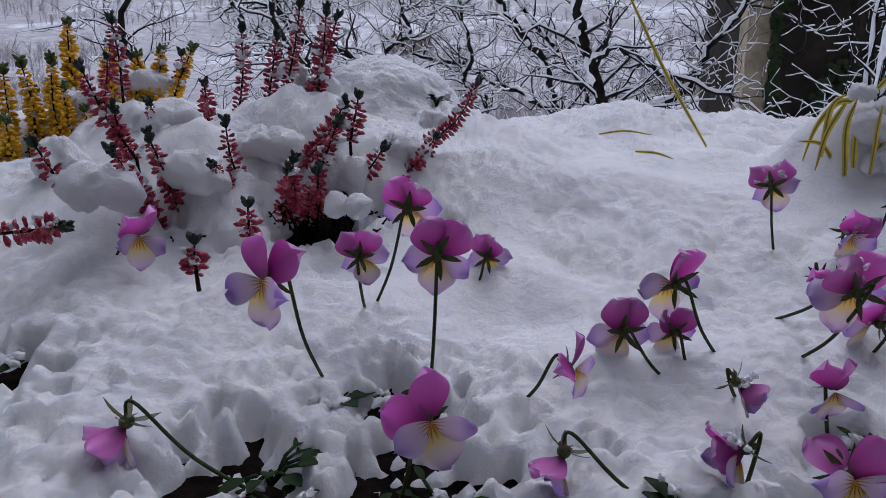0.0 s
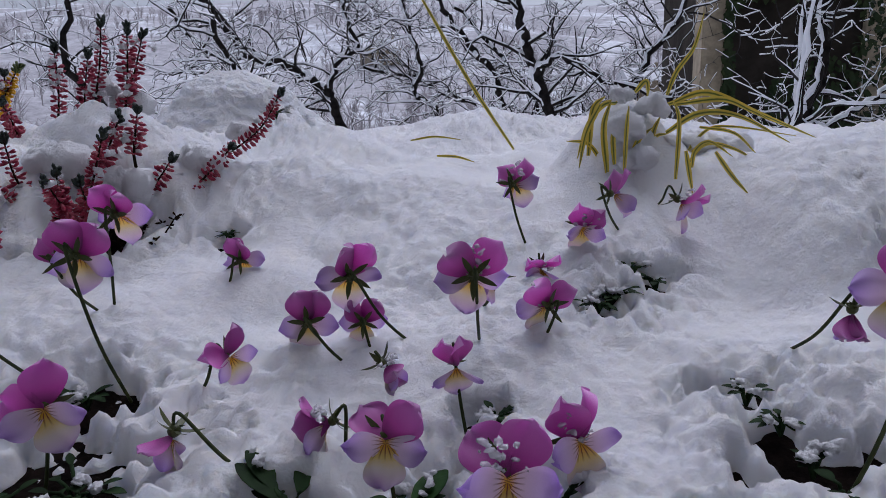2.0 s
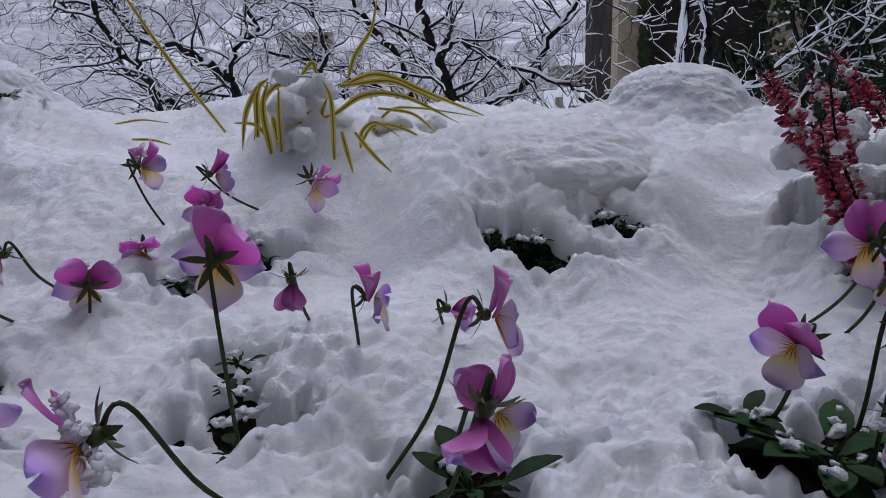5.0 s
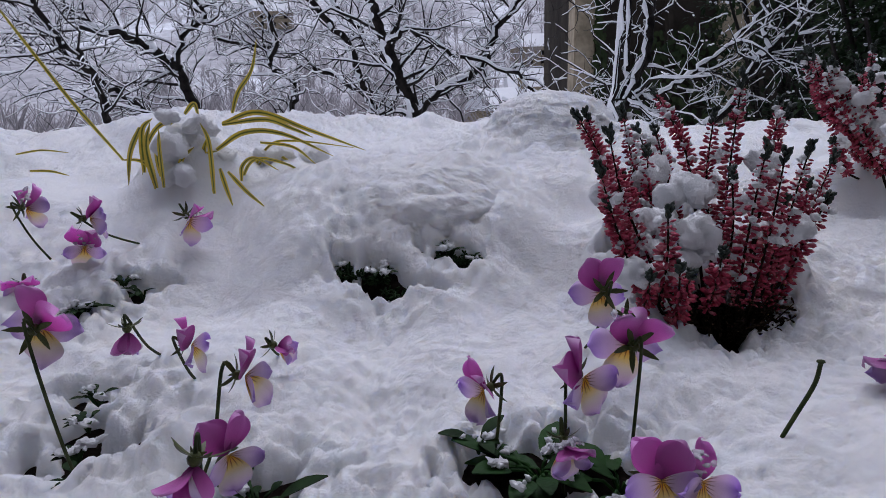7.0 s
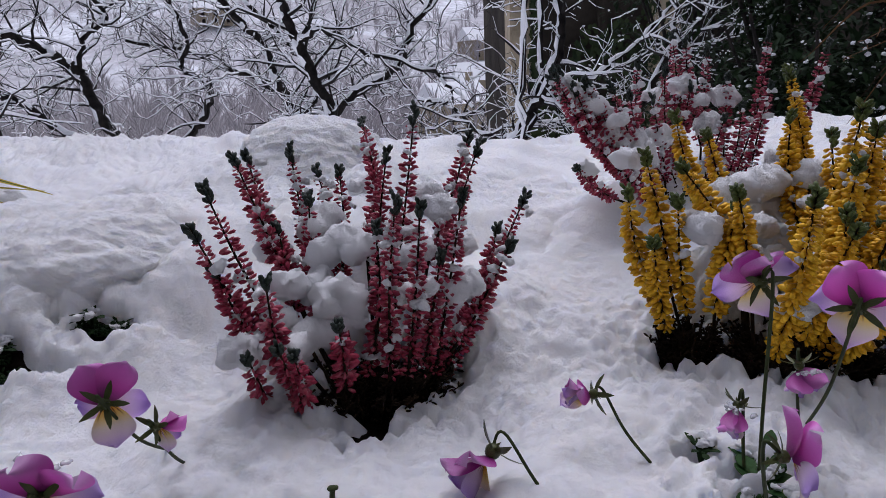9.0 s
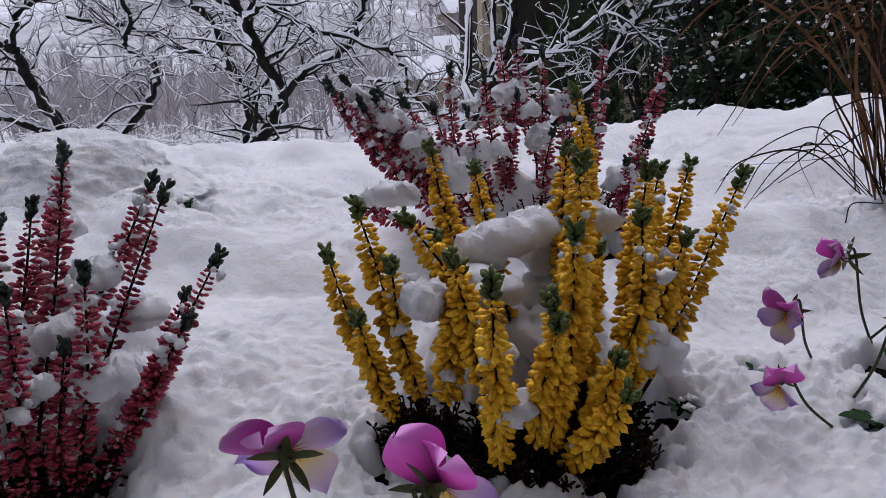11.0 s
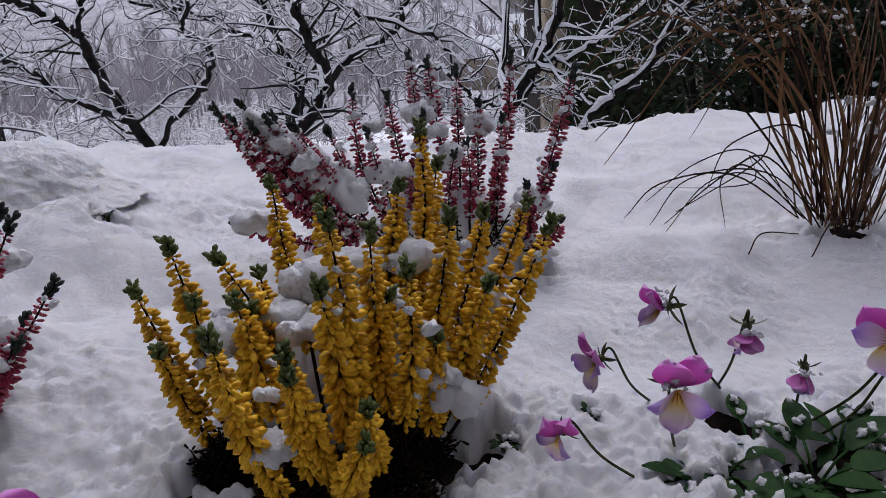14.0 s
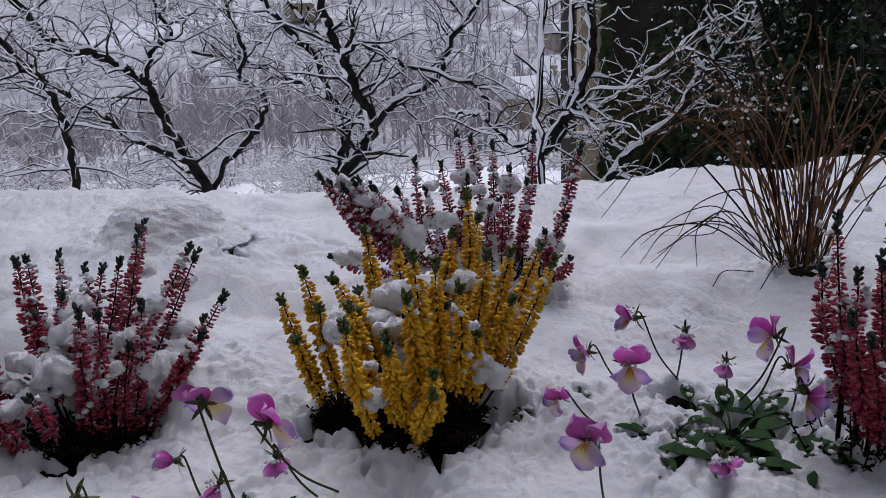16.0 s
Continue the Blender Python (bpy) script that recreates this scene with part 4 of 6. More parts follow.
spike(red_b, (1.015, 0.401, 1.185), (1.062, 0.432, 1.267), (1.125, 0.490, 1.399))
spike(red_b, (1.020, 0.387, 1.185), (1.054, 0.389, 1.218), (1.077, 0.395, 1.369))
spike(red_b, (1.018, 0.396, 1.185), (1.067, 0.416, 1.215), (1.159, 0.455, 1.348))
spike(red_b, (1.019, 0.391, 1.185), (1.073, 0.403, 1.208), (1.131, 0.425, 1.310))
spike(red_b, (0.960, 0.381, 1.185), (0.892, 0.371, 1.254), (0.908, 0.355, 1.323))
spike(red_b, (0.961, 0.377, 1.185), (0.909, 0.363, 1.215), (0.922, 0.335, 1.269))
spike(red_b, (0.961, 0.377, 1.185), (0.905, 0.362, 1.216), (0.911, 0.335, 1.276))
spike(red_b, (0.964, 0.370, 1.185), (0.959, 0.367, 1.236), (0.958, 0.345, 1.283))
spike(red_b, (0.960, 0.381, 1.185), (0.862, 0.367, 1.239), (0.889, 0.345, 1.266))
spike(red_b, (1.020, 0.388, 1.185), (1.038, 0.389, 1.221), (1.055, 0.395, 1.316))
spike(red_b, (0.984, 0.394, 1.185), (0.984, 0.394, 1.228), (1.002, 0.405, 1.345))
spike(red_b, (0.963, 0.398, 1.185), (0.908, 0.425, 1.311), (0.921, 0.475, 1.338))
spike(red_b, (1.019, 0.394, 1.185), (1.096, 0.416, 1.245), (1.128, 0.455, 1.320))
spike(red_b, (0.979, 0.413, 1.185), (0.964, 0.453, 1.323), (0.966, 0.535, 1.379))
spike(red_b, (0.960, 0.386, 1.185), (0.876, 0.389, 1.268), (0.870, 0.395, 1.325))
spike(yellow_b, (1.300, 0.385, 1.185), (1.254, 0.394, 1.262), (1.235, 0.398, 1.355))
spike(yellow_b, (1.300, 0.385, 1.185), (1.258, 0.380, 1.235), (1.250, 0.375, 1.310))
spike(yellow_b, (1.305, 0.390, 1.185), (1.276, 0.400, 1.280), (1.262, 0.415, 1.385))
spike(yellow_b, (1.352, 0.364, 1.175), (1.340, 0.372, 1.315), (1.297, 0.410, 1.372))
spike(yellow_b, (1.372, 0.381, 1.175), (1.361, 0.407, 1.335), (1.343, 0.490, 1.412))
spike(yellow_b, (1.382, 0.384, 1.175), (1.377, 0.407, 1.328), (1.383, 0.490, 1.390))
spike(yellow_b, (1.351, 0.318, 1.175), (1.325, 0.304, 1.229), (1.312, 0.260, 1.370))
spike(yellow_b, (1.345, 0.343, 1.175), (1.329, 0.345, 1.297), (1.316, 0.350, 1.355))
spike(yellow_b, (1.398, 0.322, 1.175), (1.398, 0.322, 1.311), (1.389, 0.300, 1.427))
spike(yellow_b, (1.388, 0.318, 1.175), (1.388, 0.318, 1.276), (1.379, 0.290, 1.384))
spike(yellow_b, (1.372, 0.308, 1.175), (1.372, 0.308, 1.235), (1.352, 0.270, 1.349))
spike(yellow_b, (1.360, 0.306, 1.175), (1.358, 0.304, 1.250), (1.355, 0.260, 1.337))
spike(yellow_b, (1.418, 0.376, 1.175), (1.428, 0.389, 1.344), (1.456, 0.450, 1.406))
spike(yellow_b, (1.422, 0.372, 1.175), (1.459, 0.407, 1.343), (1.483, 0.490, 1.452))
spike(yellow_b, (1.425, 0.369, 1.175), (1.472, 0.407, 1.332), (1.499, 0.490, 1.416))
spike(yellow_b, (1.431, 0.327, 1.175), (1.431, 0.327, 1.278), (1.441, 0.310, 1.383))
spike(yellow_b, (1.434, 0.348, 1.175), (1.469, 0.354, 1.309), (1.485, 0.370, 1.399))
spike(yellow_b, (1.433, 0.353, 1.175), (1.493, 0.372, 1.311), (1.523, 0.410, 1.387))
spike(yellow_b, (1.433, 0.353, 1.175), (1.520, 0.381, 1.308), (1.568, 0.430, 1.385))
spike(yellow_b, (1.435, 0.343, 1.175), (1.510, 0.349, 1.260), (1.566, 0.360, 1.387))
spike(yellow_b, (1.435, 0.342, 1.175), (1.491, 0.345, 1.266), (1.509, 0.350, 1.346))
spike(yellow_b, (1.384, 0.299, 1.175), (1.384, 0.299, 1.217), (1.399, 0.250, 1.284))
spike(yellow_b, (1.406, 0.308, 1.175), (1.406, 0.308, 1.248), (1.402, 0.270, 1.297))
spike(yellow_b, (1.411, 0.345, 1.175), (1.411, 0.345, 1.306), (1.430, 0.350, 1.346))
spike(yellow_b, (1.355, 0.368, 1.175), (1.340, 0.381, 1.336), (1.328, 0.430, 1.345))
spike(yellow_b, (1.435, 0.337, 1.175), (1.462, 0.336, 1.254), (1.461, 0.330, 1.313))
spike(yellow_b, (1.422, 0.349, 1.175), (1.422, 0.349, 1.277), (1.420, 0.360, 1.397))
spike(yellow_b, (1.305, 0.380, 1.185), (1.288, 0.382, 1.255), (1.280, 0.385, 1.345))
spike(yellow_b, (1.315, 0.365, 1.185), (1.310, 0.365, 1.262), (1.325, 0.360, 1.342))
spike(red_c, (1.481, 0.699, 1.250), (1.404, 0.688, 1.299), (1.279, 0.660, 1.461))
spike(red_c, (1.480, 0.704, 1.250), (1.391, 0.696, 1.322), (1.292, 0.680, 1.447))
spike(red_c, (1.480, 0.702, 1.250), (1.420, 0.696, 1.303), (1.333, 0.680, 1.444))
spike(red_c, (1.480, 0.714, 1.250), (1.461, 0.714, 1.310), (1.436, 0.720, 1.467))
spike(red_c, (1.481, 0.698, 1.250), (1.468, 0.696, 1.322), (1.401, 0.680, 1.424))
spike(red_c, (1.484, 0.706, 1.250), (1.484, 0.706, 1.310), (1.449, 0.700, 1.416))
spike(red_c, (1.522, 0.732, 1.250), (1.522, 0.732, 1.356), (1.516, 0.760, 1.502))
spike(red_c, (1.556, 0.732, 1.250), (1.556, 0.732, 1.378), (1.539, 0.760, 1.493))
spike(red_c, (1.571, 0.732, 1.250), (1.571, 0.732, 1.352), (1.578, 0.760, 1.479))
spike(red_c, (1.596, 0.706, 1.250), (1.596, 0.706, 1.298), (1.635, 0.700, 1.499))
spike(red_c, (1.572, 0.688, 1.250), (1.572, 0.688, 1.314), (1.566, 0.660, 1.399))
spike(red_c, (1.608, 0.688, 1.250), (1.608, 0.688, 1.302), (1.611, 0.660, 1.425))
spike(red_c, (1.638, 0.692, 1.250), (1.657, 0.688, 1.264), (1.703, 0.660, 1.479))
spike(red_c, (1.637, 0.688, 1.250), (1.641, 0.688, 1.299), (1.677, 0.660, 1.359))
spike(red_c, (1.634, 0.680, 1.250), (1.659, 0.669, 1.244), (1.671, 0.620, 1.300))
spike(red_c, (1.481, 0.695, 1.250), (1.323, 0.665, 1.300), (1.288, 0.610, 1.343))
spike(red_c, (1.546, 0.696, 1.250), (1.546, 0.696, 1.314), (1.554, 0.680, 1.381))
spike(red_c, (1.517, 0.714, 1.250), (1.517, 0.714, 1.312), (1.480, 0.720, 1.456))
spike(red_c, (1.481, 0.696, 1.250), (1.435, 0.688, 1.304), (1.360, 0.660, 1.438))
spike(red_c, (1.501, 0.714, 1.250), (1.501, 0.714, 1.306), (1.525, 0.720, 1.430))
spike(red_c, (1.593, 0.724, 1.250), (1.593, 0.724, 1.310), (1.601, 0.740, 1.437))
spike(red_c, (1.637, 0.687, 1.250), (1.666, 0.678, 1.249), (1.635, 0.640, 1.344))
for dx, dy, dz in ((0.0, 0.0, 0.0), (0.018, 0.012, 0.012), (0.030, -0.010, -0.012), (0.044, 0.010, -0.020), (0.010, -0.018, -0.022), (0.055, 0.0, -0.004)):
    spike(red_c, (1.44, 0.655, 1.250), (1.395 + 0.5 * dx, 0.640 + dy, 1.300), (1.285 + dx, 0.685 + dy, 1.450 + dz))
spike(red_d, (1.841, 0.186, 1.180), (1.841, 0.186, 1.247), (1.776, 0.170, 1.464))
spike(red_d, (1.867, 0.191, 1.180), (1.867, 0.191, 1.227), (1.837, 0.180, 1.417))
spike(red_d, (1.833, 0.200, 1.180), (1.833, 0.200, 1.294), (1.791, 0.200, 1.404))
spike(red_d, (1.859, 0.173, 1.180), (1.859, 0.173, 1.226), (1.801, 0.140, 1.349))
spike(red_d, (1.854, 0.196, 1.180), (1.854, 0.196, 1.254), (1.824, 0.190, 1.398))
spike(red_d, (1.889, 0.194, 1.180), (1.901, 0.191, 1.223), (1.870, 0.180, 1.443))
spike(red_d, (1.879, 0.177, 1.180), (1.879, 0.177, 1.247), (1.839, 0.150, 1.386))
spike(red_d, (1.890, 0.204, 1.180), (1.894, 0.205, 1.216), (1.871, 0.210, 1.447))
spike(red_d, (1.890, 0.196, 1.180), (1.936, 0.191, 1.218), (1.923, 0.180, 1.421))
spike(red_d, (1.888, 0.190, 1.180), (1.908, 0.182, 1.214), (1.886, 0.160, 1.378))
spike(red_d, (1.830, 0.196, 1.180), (1.824, 0.196, 1.284), (1.812, 0.190, 1.369))
spike(red_d, (1.848, 0.177, 1.180), (1.848, 0.177, 1.238), (1.789, 0.150, 1.369))
spike(red_a, (-0.260, 0.854, 1.361), (-0.260, 0.850, 1.381), (-0.248, 0.850, 1.486))
spike(red_a, (-0.380, 0.804, 1.388), (-0.380, 0.800, 1.408), (-0.384, 0.800, 1.490))
spike(red_a, (-0.297, 0.644, 1.328), (-0.297, 0.640, 1.348), (-0.341, 0.640, 1.430))
spike(red_a, (-0.273, 0.637, 1.257), (-0.273, 0.633, 1.277), (-0.271, 0.540, 1.361))
spike(red_a, (-0.264, 0.658, 1.270), (-0.264, 0.654, 1.290), (-0.257, 0.580, 1.368))
spike(red_a, (-0.190, 0.804, 1.381), (-0.190, 0.800, 1.401), (-0.163, 0.800, 1.509))
spike(red_a, (-0.150, 0.804, 1.381), (-0.150, 0.800, 1.401), (-0.134, 0.800, 1.500))
spike(red_a, (-0.221, 0.844, 1.368), (-0.221, 0.840, 1.388), (-0.202, 0.840, 1.475))
spike(red_a, (-0.291, 0.825, 1.341), (-0.291, 0.821, 1.361), (-0.265, 0.750, 1.417))
spike(red_a, (-0.201, 0.680, 1.284), (-0.201, 0.676, 1.304), (-0.215, 0.660, 1.377))
spike(red_a, (-0.157, 0.524, 1.277), (-0.157, 0.520, 1.297), (-0.156, 0.520, 1.315))
spike(red_a, (-0.160, 0.653, 1.266), (-0.160, 0.649, 1.286), (-0.135, 0.600, 1.346))
spike(red_a, (-0.167, 0.713, 1.304), (-0.167, 0.709, 1.324), (-0.095, 0.660, 1.396))
spike(red_a, (-0.149, 0.653, 1.265), (-0.149, 0.649, 1.285), (-0.096, 0.620, 1.381))
spike(red_a, (-0.095, 0.684, 1.342), (-0.095, 0.680, 1.362), (-0.085, 0.680, 1.401))
spike(red_a, (-0.088, 0.718, 1.298), (-0.088, 0.714, 1.318), (0.044, 0.800, 1.422))
spike(red_a, (-0.057, 0.712, 1.292), (-0.057, 0.708, 1.312), (-0.006, 0.740, 1.359))
spike(red_a, (-0.109, 0.689, 1.283), (-0.109, 0.685, 1.303), (-0.062, 0.700, 1.349))
spike(red_a, (-0.316, 0.774, 1.330), (-0.316, 0.770, 1.350), (-0.306, 0.700, 1.396))
spike(red_a, (-0.127, 0.656, 1.265), (-0.127, 0.652, 1.285), (-0.115, 0.600, 1.336))
spike(red_a, (-0.429, 0.854, 1.381), (-0.429, 0.850, 1.401), (-0.417, 0.850, 1.449))
spike(red_a, (-0.355, 0.904, 1.396), (-0.355, 0.900, 1.416), (-0.344, 0.900, 1.456))
spike(red_a, (-0.341, 0.584, 1.313), (-0.341, 0.580, 1.333), (-0.357, 0.580, 1.360))
spike(red_a, (-0.351, 0.504, 1.283), (-0.351, 0.500, 1.303), (-0.295, 0.500, 1.303))
spike(red_a, (-0.179, 0.464, 1.262), (-0.179, 0.460, 1.282), (-0.178, 0.460, 1.298))
spike(red_a, (-0.168, 0.824, 1.375), (-0.168, 0.820, 1.395), (-0.123, 0.820, 1.496))
spike(red_a, (-0.326, 0.715, 1.304), (-0.326, 0.711, 1.324), (-0.304, 0.620, 1.391))
spike(red_a, (-0.214, 0.686, 1.290), (-0.214, 0.682, 1.310), (-0.210, 0.600, 1.341))
spike(red_a, (-0.140, 0.662, 1.270), (-0.140, 0.658, 1.290), (-0.136, 0.580, 1.338))
spike(yellow_a, (-0.518, 0.845, 1.280), (-0.518, 0.845, 1.353), (-0.526, 0.850, 1.446))
spike(yellow_a, (-0.480, 0.845, 1.280), (-0.480, 0.845, 1.346), (-0.487, 0.850, 1.449))
spike(yellow_a, (-0.545, 0.844, 1.280), (-0.545, 0.844, 1.367), (-0.549, 0.850, 1.436))
spike(yellow_a, (-0.531, 0.822, 1.280), (-0.531, 0.822, 1.316), (-0.522, 0.800, 1.375))
spike(yellow_a, (-0.481, 0.889, 1.280), (-0.481, 0.889, 1.445), (-0.516, 0.950, 1.504))
spike(yellow_a, (-0.431, 0.857, 1.280), (-0.322, 0.876, 1.402), (-0.334, 0.920, 1.468))
spike(yellow_a, (-0.432, 0.861, 1.280), (-0.360, 0.876, 1.423), (-0.378, 0.920, 1.464))
spike(yellow_a, (-0.440, 0.885, 1.280), (-0.430, 0.889, 1.437), (-0.460, 0.950, 1.474))
spike(yellow_a, (-0.433, 0.865, 1.280), (-0.390, 0.876, 1.416), (-0.409, 0.920, 1.457))
spike(yellow_a, (-0.450, 0.849, 1.280), (-0.450, 0.849, 1.345), (-0.458, 0.860, 1.387))
spike(yellow_a, (-0.430, 0.849, 1.280), (-0.428, 0.849, 1.345), (-0.435, 0.860, 1.394))
spike(yellow_a, (-0.512, 0.858, 1.280), (-0.512, 0.858, 1.352), (-0.532, 0.880, 1.409))
spike(yellow_a, (-0.590, 0.845, 1.280), (-0.590, 0.845, 1.353), (-0.593, 0.850, 1.443))
spike(yellow_a, (-0.628, 0.845, 1.280), (-0.628, 0.845, 1.338), (-0.631, 0.850, 1.429))
spike(yellow_a, (-0.464, 0.849, 1.280), (-0.464, 0.849, 1.345), (-0.483, 0.860, 1.415))
spike(yellow_a, (-0.556, 0.831, 1.280), (-0.556, 0.831, 1.325), (-0.559, 0.820, 1.395))

for plant in (red_a, red_b, red_c, red_d, yellow_a, yellow_b):
    bag = Bag()
    for p, r in SNOW_BITS.get(plant.name, []):
        for k in range(2):
            bag.lump(p + Vector((HRNG.gauss(0, .5), HRNG.gauss(0, .5), HRNG.gauss(0, .4))) * r, r * HRNG.uniform(0.4, 0.9), HRNG.uniform(0, 99), 0.75, 3, 0.9)
    bag.done("snow", LOOSE_SNOW, plant, "bits of snow on the shoots")["kind"] = "stuff"
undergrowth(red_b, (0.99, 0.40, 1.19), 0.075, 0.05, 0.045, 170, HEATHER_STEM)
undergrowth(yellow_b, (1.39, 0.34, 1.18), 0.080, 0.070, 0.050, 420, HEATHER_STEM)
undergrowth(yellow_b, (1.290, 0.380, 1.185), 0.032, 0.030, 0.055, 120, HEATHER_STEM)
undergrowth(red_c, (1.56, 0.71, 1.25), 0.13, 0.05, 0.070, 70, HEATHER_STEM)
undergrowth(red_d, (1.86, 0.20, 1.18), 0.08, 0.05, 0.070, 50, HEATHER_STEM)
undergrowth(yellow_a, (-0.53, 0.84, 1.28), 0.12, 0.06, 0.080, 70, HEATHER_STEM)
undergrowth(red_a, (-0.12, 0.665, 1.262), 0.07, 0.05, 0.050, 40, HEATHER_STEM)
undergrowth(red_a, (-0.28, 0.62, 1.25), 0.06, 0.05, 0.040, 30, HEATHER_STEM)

for place, r in (((0.963, 0.400, 1.290), 0.022), ((1.035, 0.390, 1.290), 0.014), ((0.980, 0.445, 1.322), 0.024), ((0.912, 0.365, 1.262), 0.018), ((1.071, 0.455, 1.345), 0.018), ((0.945, 0.385, 1.262), 0.020), ((1.082, 0.405, 1.285), 0.020), ((0.925, 0.41, 1.30), 0.018), ((1.045, 0.43, 1.31), 0.018)):
    snow_cap(red_b, place, r)
for place, r in (((1.303, 0.372, 1.318), 0.019), ((1.363, 0.375, 1.312), 0.017), ((1.469, 0.330, 1.262), 0.020), ((1.333, 0.290, 1.268), 0.016), ((1.499, 0.380, 1.278), 0.021), ((1.425, 0.440, 1.343), 0.022), ((1.399, 0.400, 1.262), 0.026), ((1.434, 0.450, 1.315), 0.026), ((1.525, 0.395, 1.305), 0.014), ((1.400, 0.420, 1.345), 0.026), ((1.360, 0.425, 1.335), 0.026), ((1.338, 0.400, 1.318), 0.020), ((1.465, 0.420, 1.345), 0.020)):
    snow_cap(yellow_b, place, r)
for k in range(9):
    snow_cap(red_c, (1.322 + 0.013 * k, 0.700 - 0.002 * k, 1.440 - 0.0125 * k), 0.026 + 0.0022 * k)
for place, r in ( ((1.555, 0.720, 1.370), 0.032), ((1.601, 0.750, 1.410), 0.036), ((1.654, 0.680, 1.310), 0.034), ((1.47, 0.71, 1.36), 0.036), ((1.52, 0.74, 1.43), 0.028)):
    snow_cap(red_c, place, r)
for place, r in (((-0.186, 0.700, 1.352), 0.030), ((-0.107, 0.680, 1.317), 0.022), ((-0.270, 0.720, 1.352), 0.030), ((-0.359, 0.800, 1.375), 0.032), ((-0.407, 0.700, 1.335), 0.028), ((-0.04, 0.735, 1.345), 0.022)):
    snow_cap(red_a, place, r)
snow_cap(sedge, (0.443, 0.690, 1.371), 0.026)
snow_cap(sedge, (0.471, 0.700, 1.392), 0.018)
snow_cap(sedge, (0.446, 0.670, 1.338), 0.020)
snow_cap(sedge, (0.433, 0.700, 1.406), 0.013)
snow_cap(sedge, (0.546, 0.760, 1.348), 0.026)
snow_cap(sedge, (0.488, 0.720, 1.351), 0.019)
snow_cap(sedge, (0.595, 0.780, 1.338), 0.024)
snow_cap(red_b, (0.964, 0.495, 1.329), 0.027)
snow_cap(red_b, (0.973, 0.395, 1.271), 0.012)
snow_cap(red_b, (0.914, 0.495, 1.313), 0.018)
snow_cap(red_b, (1.039, 0.515, 1.317), 0.021)
snow_cap(red_b, (0.950, 0.435, 1.292), 0.018)
snow_cap(red_b, (1.018, 0.595, 1.347), 0.015)
snow_cap(red_b, (1.087, 0.475, 1.303), 0.018)
snow_cap(red_b, (0.881, 0.365, 1.268), 0.015)
snow_cap(red_b, (0.913, 0.395, 1.280), 0.014)
snow_cap(red_b, (1.086, 0.555, 1.341), 0.015)
snow_cap(yellow_b, (1.342, 0.410, 1.302), 0.017)
snow_cap(yellow_b, (1.379, 0.450, 1.288), 0.015)
snow_cap(yellow_b, (1.320, 0.530, 1.364), 0.018)
snow_cap(yellow_b, (1.461, 0.450, 1.324), 0.015)
snow_cap(yellow_b, (1.468, 0.330, 1.278), 0.012)
snow_cap(yellow_b, (1.529, 0.390, 1.284), 0.014)
snow_cap(yellow_b, (1.336, 0.300, 1.301), 0.008)
snow_cap(yellow_b, (1.298, 0.390, 1.326), 0.010)
snow_cap(yellow_b, (1.432, 0.390, 1.326), 0.010)
snow_cap(yellow_b, (1.501, 0.390, 1.298), 0.010)
snow_cap(red_c, (1.343, 0.680, 1.414), 0.024)
snow_cap(red_c, (1.376, 0.660, 1.393), 0.023)
snow_cap(red_c, (1.462, 0.720, 1.419), 0.022)
snow_cap(red_c, (1.539, 0.720, 1.405), 0.022)
snow_cap(red_c, (1.309, 0.620, 1.338), 0.020)
snow_cap(red_c, (1.548, 0.760, 1.438), 0.018)
snow_cap(red_c, (1.641, 0.660, 1.323), 0.025)
snow_cap(red_c, (1.487, 0.700, 1.367), 0.022)
snow_cap(red_a, (-0.193, 0.720, 1.341), 0.036)
snow_cap(red_a, (-0.288, 0.720, 1.378), 0.032)
snow_cap(red_a, (-0.107, 0.680, 1.327), 0.026)
snow_cap(red_a, (-0.053, 0.740, 1.346), 0.023)
snow_cap(red_a, (-0.233, 0.800, 1.362), 0.029)
snow_cap(red_a, (-0.157, 0.840, 1.415), 0.023)
snow_cap(yellow_a, (-0.493, 0.900, 1.394), 0.032)
snow_cap(red_a, (-0.231, 0.620, 1.334), 0.027)
snow_cap(red_a, (-0.085, 0.600, 1.305), 0.019)
snow_cap(red_a, (-0.286, 0.550, 1.327), 0.026)
snow_cap(red_a, (-0.400, 0.900, 1.423), 0.027)
snow_cap(red_d, (1.886, 0.270, 1.312), 0.018)
snow_cap(red_d, (1.924, 0.280, 1.332), 0.019)
snow_cap(red_a, (-0.182, 0.830, 1.435), 0.016)
snow_cap(red_a, (-0.009, 0.800, 1.375), 0.016)
snow_cap(red_a, (-0.285, 0.580, 1.338), 0.013)

blade(sedge, [(0.337, 0.850, 1.338), (0.281, 0.850, 1.424), (0.233, 0.850, 1.509), (0.199, 0.850, 1.570)], 0.0063)
blade(sedge, [(0.399, 0.700, 1.338), (0.403, 0.700, 1.388), (0.417, 0.700, 1.403)], 0.0095)
blade(sedge, [(0.415, 0.680, 1.320), (0.410, 0.680, 1.369), (0.418, 0.680, 1.399)], 0.0105)
blade(sedge, [(0.428, 0.660, 1.324), (0.429, 0.660, 1.369), (0.431, 0.660, 1.392)], 0.0063)
blade(sedge, [(0.484, 0.660, 1.313), (0.485, 0.660, 1.373), (0.478, 0.660, 1.397)], 0.0074)
blade(sedge, [(0.495, 0.720, 1.392), (0.541, 0.720, 1.404), (0.602, 0.720, 1.379), (0.673, 0.720, 1.349)], 0.0095)
